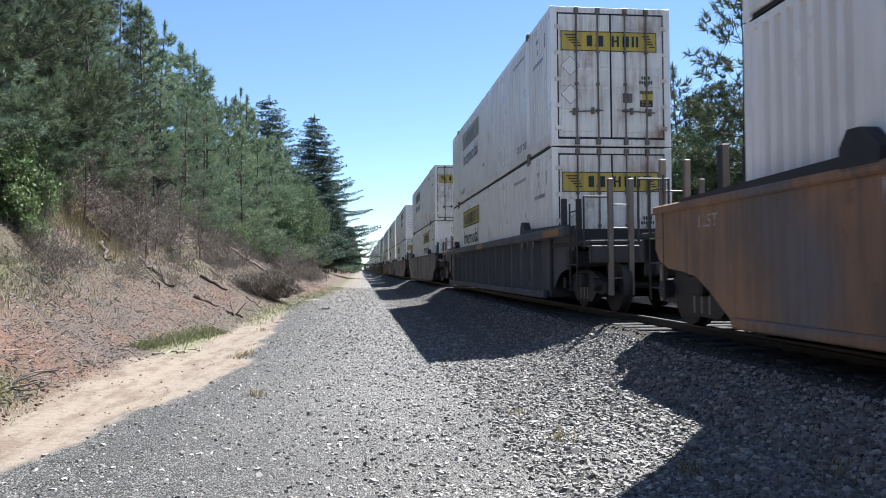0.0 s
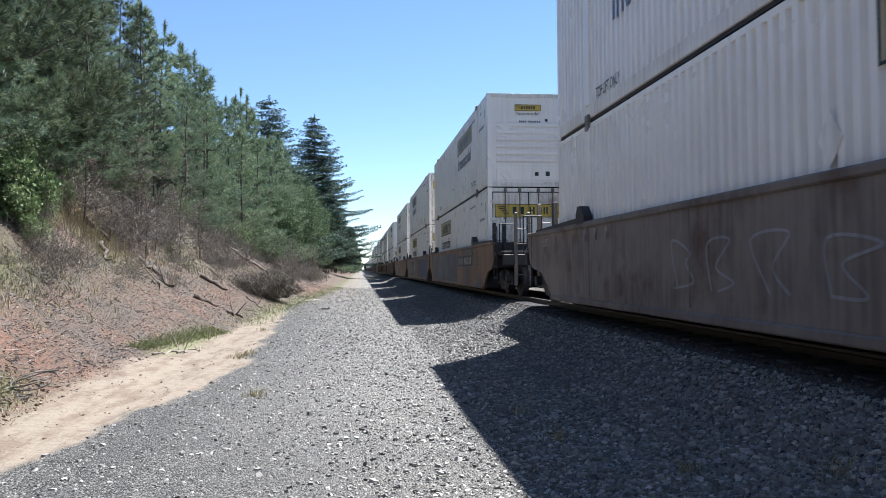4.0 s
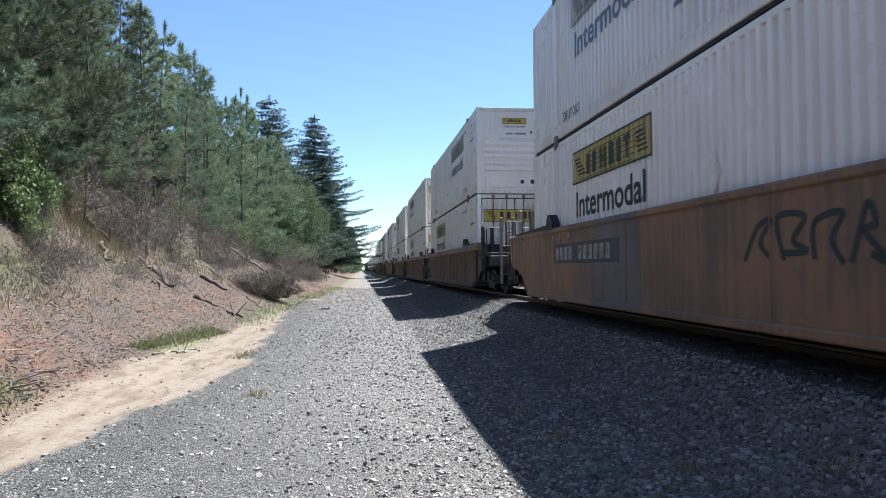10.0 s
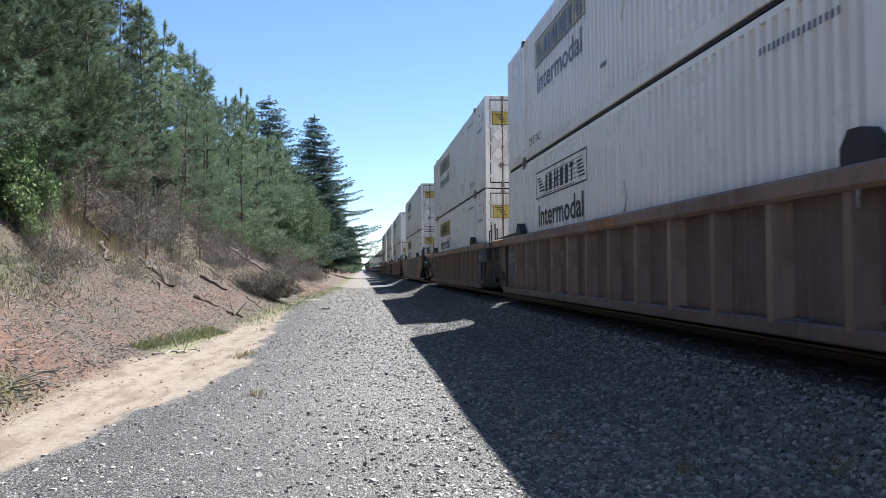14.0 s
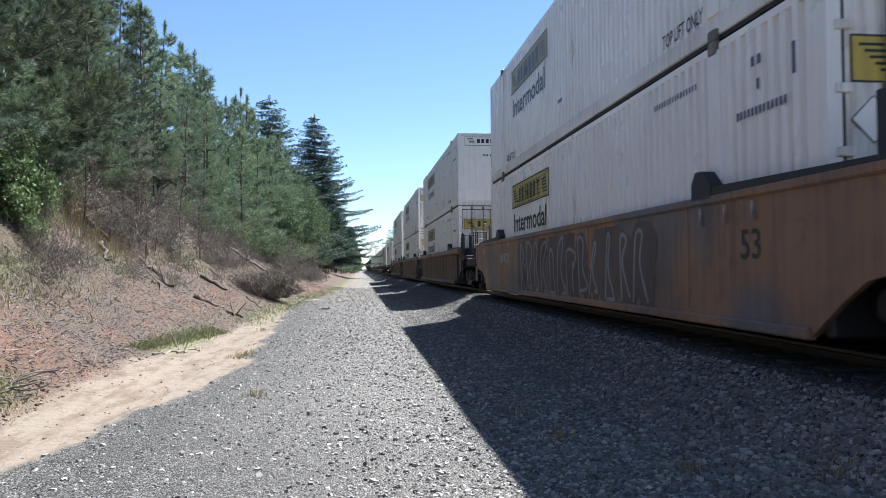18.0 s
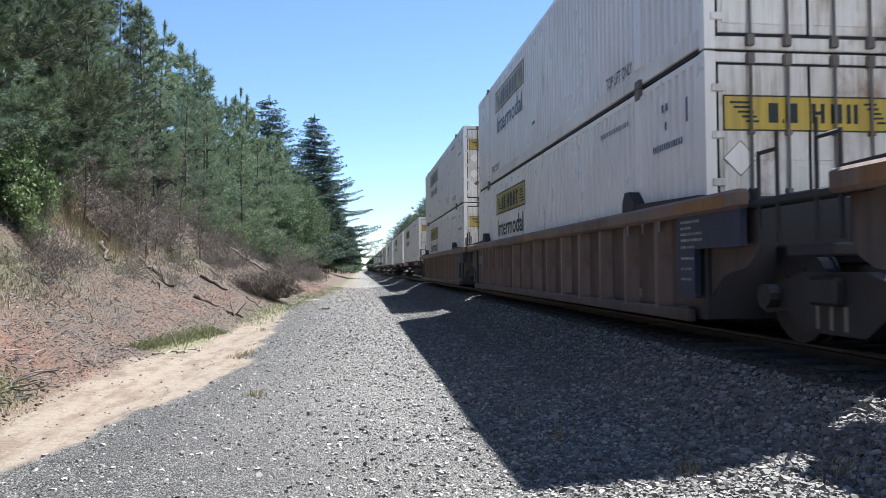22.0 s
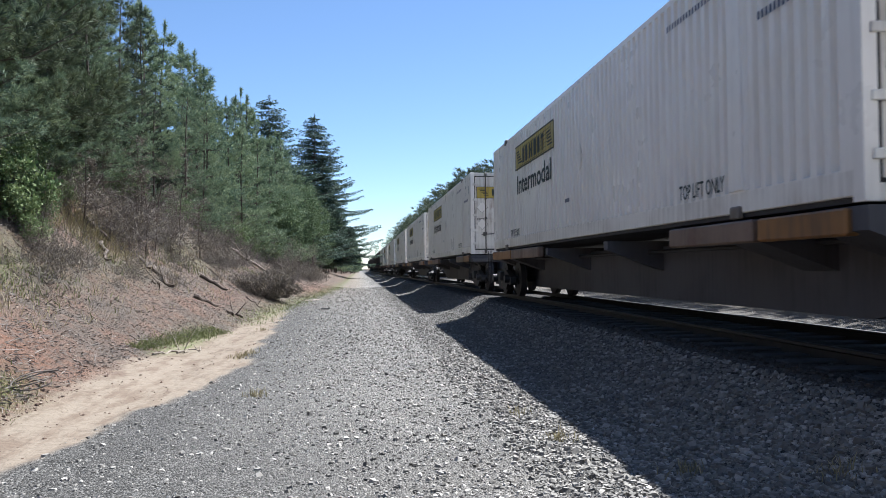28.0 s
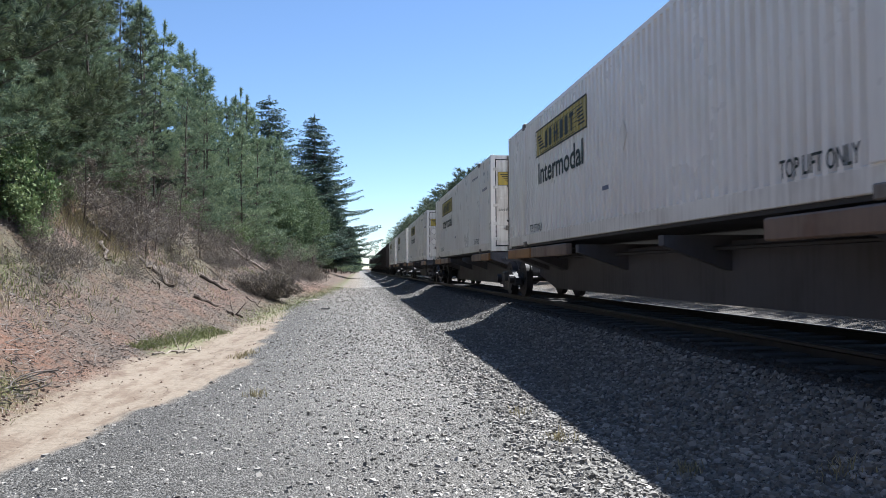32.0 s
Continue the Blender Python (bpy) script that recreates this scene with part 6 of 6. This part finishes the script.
# bare saplings along the upper slope
for x, y, k, s in ((-6.8, 24.1, 1, 1.0), (-6.7, 23.6, 0, 1.0), (-6.5, 28.0, 1, 1.1), (-6.3, 30.5, 0, 1.0), (-7.2, 20.5, 2, 1.0)):
    put(SAPLINGS, k, x, y, s, 4)
for i in range(62):
    y = rng.uniform(21, 72)
    u = rng.uniform(3.3, 5.6) if y < 45 else rng.uniform(1.2, 4.6)
    put(SAPLINGS, rng.randrange(3), float(bank_foot(np.array(y))) - u, y, rng.uniform(0.45, 0.9), 8)
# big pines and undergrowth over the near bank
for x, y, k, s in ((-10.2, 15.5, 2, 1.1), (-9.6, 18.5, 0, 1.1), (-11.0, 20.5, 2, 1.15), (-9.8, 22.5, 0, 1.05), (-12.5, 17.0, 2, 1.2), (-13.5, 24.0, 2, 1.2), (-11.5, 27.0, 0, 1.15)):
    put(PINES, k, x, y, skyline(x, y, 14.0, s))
for x, y, s in ((-9.0, 20.9, 0.6), (-9.2, 24.5, 0.7)):
    put(SHRUBS, rng.randrange(3), x, y, s)
for i in range(44):
    y = rng.uniform(11.5, 34)
    put(DRY, rng.randrange(3), float(bank_foot(np.array(y))) - rng.uniform(1.6, 4.6), y, rng.uniform(0.2, 0.5))
for x, y, s in ((-9.4, 17.2, 0.6), (-9.2, 19.4, 0.55), (-9.6, 15.0, 0.65), (-9.1, 21.4, 0.5)):
    put(PINES, 3, x, y, s)
for i in range(6):
    y = rng.uniform(12.5, 26)
    put(SHRUBS, rng.randrange(3), float(bank_foot(np.array(y))) - rng.uniform(3.9, 5.6), y, rng.uniform(0.35, 0.75))
# growth on the near slope: dark leafy shrubs, dead bushes
for x, y, k, s in ((-7.1, 17.2, 2, 0.4), (-7.4, 18.4, 0, 0.5), (-7.9, 17.4, 1, 0.7), (-7.9, 15.9, 2, 0.6), (-8.2, 18.4, 0, 0.8)):
    put(SHRUBS, k, x, y, s)
for x, y, k, s in ((-7.7, 18.2, 0, 0.7), (-8.1, 17.5, 1, 0.75), (-7.5, 17.3, 0, 0.5), (-8.3, 19.3, 1, 0.6)):
    put(LEAFY, k, x, y, s)
for x, y, k, s in ((-6.25, 15.8, 2, 0.75), (-6.5, 16.8, 1, 0.8), (-6.8, 17.4, 0, 0.8), (-6.67, 21.9, 0, 0.8), (-7.0, 23.2, 1, 0.9), (-7.5, 24.4, 2, 1.2), (-6.5, 33.2, 0, 1.0), (-6.9, 22.4, 2, 0.7), (-6.3, 17.3, 1, 0.6), (-5.9, 26.0, 0, 0.6)):
    put(DRY, k, x, y, s)
# unseen pines added behind the camera, to darken faces turned this way
for i in range(18):
    left = i % 2
    put(FAR, rng.randrange(3), -rng.uniform(9, 16) if left else rng.uniform(16, 24), rng.uniform(-90, 6), rng.uniform(0.9, 1.15))
# trees set nearer the path farther off, to fit the camera's view
y = 62.0
while y < 345:
    x = float(lerp(y, [(60, -7.0), (100, -5.4), (150, -4.2), (200, -3.0), (260, -1.4), (345, 0.0)]))
    put(FAR, rng.randrange(3), x - rng.uniform(0.3, 1.6), y, rng.uniform(0.75, 1.0) * float(lerp(y, [(60, 0.7), (120, 1.0), (345, 1.15)])))
    if rng.random() < 0.5:
        put(BROAD, rng.randrange(2), x - rng.uniform(0.0, 1.0), y + 2, rng.uniform(0.6, 0.9))
    y += float(lerp(y, [(60, 6), (345, 11)]))
# right of the track
y = 8.0
while y < 330:
    step = float(lerp(y, [(0, 3.0), (50, 3.4), (60, 5.0), (150, 7), (330, 13)]))
    for dx in (15.8, 18.4, 21.5) if y < 45 else (17.0, 21.0):
        x = dx + rng.uniform(-1.3, 1.3)
        grow = float(lerp(y, [(0, 0.92), (20, 0.9), (40, 0.82), (75, 0.84), (95, 1.1), (130, 1.22), (180, 1.34), (330, 1.5)]))
        kind = rng.random()
        if kind < 0.2:
            put(BROAD, rng.randrange(2), x - 1.5, y, rng.uniform(0.85, 1.1) * grow)
        elif kind < 0.4 and y < 60:
            put(FAR, rng.randrange(3), x, y + rng.uniform(-1, 1), rng.uniform(0.75, 1.0) * grow)
        else:
            put(ROUND, rng.randrange(2), x, y + rng.uniform(-1, 1), rng.uniform(0.85, 1.02) * grow, 1.5, float(lerp(y, [(0, 1.0), (80, 1.1), (120, 1.5)])))
    y += step


# far end of the cutting
for i in range(20):
    put(FAR, rng.randrange(3), rng.choice((-1, 1)) * rng.uniform(7, 34) + 4, rng.uniform(330, 620), rng.uniform(1.0, 1.3))


# ---- litter, logs and grass on the bank ----
def log_between(p, q, r, label, branch=0, wood="deadwood"):
    """A dead log from p to q (x, y, above the ground)."""
    pts = []
    p, q = Vector((p[0], p[1], place_on_ground(p[0], p[1], -p[2]))), Vector((q[0], q[1], place_on_ground(q[0], q[1], -q[2])))
    ob = thing("log", label, "log", "dead wood on the bank", at=Matrix.Translation(p))
    lrng = random.Random(int(abs(p.x * 100)))
    mb, n = MB(), 6
    rows = []
    d = (q - p)
    side = d.cross(Vector((0, 0, 1))).normalized()
    for i in range(n + 1):
        c = d * (i / n) + side * 0.06 * math.sin(i * 1.7) + Vector((0, 0, 0.03 * math.sin(i * 2.3)))
        rr = r * (1 - 0.45 * i / n) * lrng.uniform(0.85, 1.15)
        up = side.cross(d).normalized()
        rows.append([c + (side * math.cos(a) + up * math.sin(a)) * rr for a in [2 * math.pi * k / 7 for k in range(8)]])
    mb.strip(rows)
    part("bark", mb, M[wood], ob)
    for k in range(branch):
        c = d * lrng.uniform(0.3, 0.9)
        part("branch", MB().tube(c, c + Vector((lrng.uniform(-0.5, 0.5), lrng.uniform(-0.5, 0.5), lrng.uniform(0.1, 0.6))), r * 0.4, 6, r * 0.15), M[wood], ob)
    return ob


DEAD = "weathered dead log lying on the clay bank"
log_between((-5.31, 25.77, 0.06), (-4.43, 25.78, 0.06), 0.075, DEAD)
log_between((-4.72, 22.0, 0.06), (-4.06, 22.2, 0.05), 0.07, DEAD)
log_between((-5.98, 22.56, 0.08), (-5.17, 21.3, 0.05), 0.08, DEAD, 1)
log_between((-3.78, 22.1, 0.04), (-3.42, 22.7, 0.04), 0.05, DEAD, 2)
log_between((-6.77, 40.2, 0.5), (-5.24, 43.0, 0.3), 0.09, "pale fallen trunk leaning over the brush", 3, "bleached")
log_between((-6.9, 41.0, 0.9), (-5.6, 41.5, 0.1), 0.06, "pale fallen trunk leaning over the brush", 2, "bleached")
log_between((-3.64, 13.7, 0.03), (-3.15, 14.5, 0.03), 0.022, "bleached stick at the foot of the bank", 2, "bleached")
log_between((-3.3, 14.0, 0.02), (-3.0, 14.7, 0.05), 0.018, "bleached stick at the foot of the bank", 1, "bleached")
log_between((-8.47, 24.1, 0.05), (-7.9, 23.5, 0.05), 0.11, DEAD)
log_between((-7.28, 20.75, 0.06), (-6.85, 21.45, 0.05), 0.10, DEAD, 1)
log_between((-6.84, 20.7, 0.05), (-6.27, 19.5, 0.04), 0.06, DEAD)
log_between((-6.27, 22.3, 0.05), (-5.9, 21.9, 0.05), 0.07, DEAD)
log_between((-7.1, 22.9, 0.1), (-6.85, 23.5, 0.25), 0.03, "bleached stick at the foot of the bank", 2, "bleached")
log_between((-5.4, 50.0, 0.8), (-4.6, 53.5, 0.1), 0.08, DEAD, 2)
log_between((-5.0, 58.0, 0.7), (-4.0, 62.0, 0.1), 0.08, DEAD, 1)
block = thing("wood_block", "dark block of wood lying on the gravel", "wood block", at=pose(-1.26, 28.3, place_on_ground(-1.26, 28.3), 0, 0, 8))
part("block", MB().box(-0.16, 0.16, -0.07, 0.07, 0.0, 0.1, 0.015), M["iron"], block)
board = thing("board", "bleached board at the path's edge", "board", at=pose(-2.26, 36.3, place_on_ground(-2.26, 36.3), 0, 0, 60))
part("plank", MB().box(-0.7, 0.7, -0.1, 0.1, 0.03, 0.075, 0.008), M["bleached"], board)
lrng = random.Random(77)
for i in range(12):
    y = lrng.uniform(15, 40)
    u = lrng.uniform(0.8, 5.0)
    x = float(bank_foot(np.array(y))) - u
    ln = lrng.uniform(0.3, 1.3)
    log_between((x, y, 0.03), (x + ln * lrng.uniform(0.3, 0.9), y + ln * lrng.uniform(-0.6, 0.3), 0.03), lrng.uniform(0.012, 0.028), "dark dead branch on the clay bank", lrng.randrange(3))


def sticks(name, label, n, seed, lo, hi, size, material):
    """Needle straw, bark and twigs strewn over the slope."""
    r = np.random.RandomState(seed)
    y = 8 + (r.uniform(0, 1, n) ** 1.6) * 52
    x = bank_foot(y) - r.uniform(lo, hi, n)
    z = height(x, y) + 0.012
    an = r.uniform(0, 6.28, n)
    ln = size * r.lognormal(0, 0.5, n) * 0.5
    d = np.stack([np.cos(an) * ln, np.sin(an) * ln, r.uniform(-0.3, 0.5, n) * ln], 1)
    p = np.stack([x, y, z], 1)
    s = np.stack([-np.sin(an), np.cos(an), np.zeros(n)], 1) * (0.004 + ln * 0.035)[:, None]
    up = np.array([0, 0, 0.012])
    v = np.stack([p - d - s, p - d + s, p + d + s * 0.6, p + d - s * 0.6, p + up + d * 0.1, p + up - d * 0.1], 1).reshape(-1, 3)
    f = np.array([(0, 3, 4), (0, 4, 5), (0, 5, 1), (1, 5, 4), (1, 4, 2), (2, 4, 3)])
    f = (f[None] + (np.arange(n) * 6)[:, None, None]).reshape(-1, 3)
    return tagged(new(name, big_mesh(name, v, f, material)), label, "litter", kind="stuff")


sticks("bank_litter", "strewn bark, twigs and straw on the bank", 22000, 5, 0.1, 7.0, 0.085, M["twig"])
sticks("branch_litter", "dark fallen twigs on the clay bank", 600, 7, 0.6, 6.5, 0.3, M["twig"])
sticks("pale_litter", "pale straw and chips on the bank", 4000, 6, 0.2, 6.0, 0.08, M["straw_litter"])


def blades(name, label, xs, ys, hi, wide, seed, material):
    r = np.random.RandomState(seed)
    n = len(xs)
    p = np.stack([xs, ys, height(xs, ys) - 0.01], 1)
    d = np.stack([r.randn(n) * 0.35, r.randn(n) * 0.35, np.ones(n)], 1)
    d /= np.linalg.norm(d, axis=1)[:, None]
    h = hi * r.uniform(0.4, 1.2, n)[:, None]
    an = r.uniform(0, 6.28, n)
    s = np.stack([np.cos(an), np.sin(an), np.zeros(n)], 1) * wide
    bend = np.stack([r.randn(n), r.randn(n), -np.abs(r.randn(n)) * 0.3], 1) * 0.18 * h
    v = np.stack([p - s, p + s, p + d * h * 0.6 + s * 0.6, p + d * h + bend, p + d * h * 0.6 - s * 0.6], 1).reshape(-1, 3)
    f = np.array([(0, 1, 2), (0, 2, 4), (4, 2, 3)])
    f = (f[None] + (np.arange(n) * 5)[:, None, None]).reshape(-1, 3)
    return tagged(new(name, big_mesh(name, v, f, material)), label, "grass", kind="stuff")


r = np.random.RandomState(8)
n = 4200
ys = r.uniform(14.0, 19.0, n)
xs = bank_foot(ys) - 0.1 + r.randn(n) * 0.17 * np.clip((ys - 12.5) / 3, 0.3, 1) - np.clip(17 - ys, 0, 4) * 0.06
blades("grass", "bright green grass at the foot of the bank", xs, ys, 0.09, 0.005, 1, M["grassblade"])
n = 2600
ys = r.uniform(21, 62, n)
xs = bank_foot(ys) + r.randn(n) * 0.35 + 0.1
blades("verge_grass", "thin yellow-green grass along the path edge", xs, ys, 0.12, 0.007, 2, M["grassblade"])
n = 1500
ys, xs = 8.2 + r.randn(n) * 0.6, -4.15 + r.randn(n) * 0.2
blades("corner_grass", "tuft of green grass beside the sand", xs, ys, 0.12, 0.005, 3, M["grassblade"])
n = 9000
ys = 12 + r.uniform(0, 1, n) ** 1.4 * 36
xs = bank_foot(ys) - np.clip(3.4 + r.randn(n) * 1.0, 1.2, 7)
ok = value_noise(xs * 0.6, ys * 0.6, 12) + 0.4 * r.randn(n) > 0.1
blades("bank_grass", "sparse dry and green grass on the bank", xs[ok], ys[ok], 0.28, 0.006, 4, M["strawblade"])
n = 1500
ys = 20.6 + r.randn(n) * 0.9
xs = bank_foot(ys) - 3.95 + r.randn(n) * 0.4
blades("dry_tufts", "tan tufts of dry grass hanging on the slope", xs, ys, 0.36, 0.008, 10, M["strawblade"])
n = 2600
ys = 13 + r.uniform(0, 1, n) ** 1.2 * 34
xs = bank_foot(ys) - np.clip(2.9 + r.randn(n) * 0.7, 0.8, 5)
ok = value_noise(xs * 0.9, ys * 0.9, 31) > 0.25
blades("green_tufts", "yellow-green tufts of weeds on the slope", xs[ok], ys[ok], 0.2, 0.012, 9, M["grassblade"])
n = 420
k = r.randint(0, 9, n)
cx = np.array([-2.0, -2.05, -1.9, -1.2, 1.7, 3.0, 2.3, 1.6, -2.4])[k]
cy = np.array([13.3, 13.0, 13.6, 9.0, 6.2, 4.4, 5.0, 7.4, 19.0])[k]
blades("weeds", "small weeds sprouting from the gravel", cx + r.randn(n) * 0.07, cy + r.randn(n) * 0.08, 0.13, 0.005, 5, M["strawblade"])

# a heap of cut brush at the foot of the bank, and a bent vine
heap = thing("brush_heap", "heap of dead grey brush at the bank's foot", "brush heap", at=Matrix.Translation((-3.75, 31.5, place_on_ground(-3.75, 31.5))))
for k in range(4):
    part("brushwood", twig_mesh("brushwood", 200 + k, 1.0, 1.15, 90, M["twig"]), None, heap, at=pose(0.35 * (k - 1.5), 0.9 * (k - 1.5), 0.0, 0, 0, 50 * k))
    part("foliage", leaf_cloud("foliage", 210 + k, 0.9, 1.15, 1800, 0.045, M["drybrush"], 8, 0.02), None, heap, "withered leaves", at=(0.35 * (k - 1.5), 0.9 * (k - 1.5), 0))
vine = thing("vine_loop", "grey loop of bent vine at the bank's foot", "vine", at=Matrix.Translation((-3.87, 9.42, place_on_ground(-3.87, 9.42, -0.03))))
for k in range(2):
    mb = MB()
    pts = [Vector((0.24 * math.cos(t) * (1 + 0.1 * k), 0.30 * math.sin(t), 0.09 + 0.07 * math.sin(t + k) + 0.02 * k)) for t in [0.4 + 5.6 * i / 22 for i in range(23)]]
    for p0, p1 in zip(pts, pts[1:]):
        mb.tube(p0, p1, 0.009, 5)
    part("stem", mb, M["twig"], vine)


# ---- what moves: the train rolls by, its wheels turn ----
def motions():
    gone = lambda t: SPEED * t + GAIN * t * t
    for ob, s0, z in TRAIN:
        walk(ob, [(t, pose(TRACK_X, s0 - gone(t), RAIL_TOP + z)) for t in (0.0, CLIP * 0.25, CLIP * 0.5, CLIP * 0.75, CLIP)])
    times = [k / 15 for k in range(int(CLIP * 15) + 1)]
    for w, y in WHEELS:
        walk(w, [(t, pose(0, y, WHEEL_R, math.degrees(gone(t) / WHEEL_R))) for t in times])


motions()
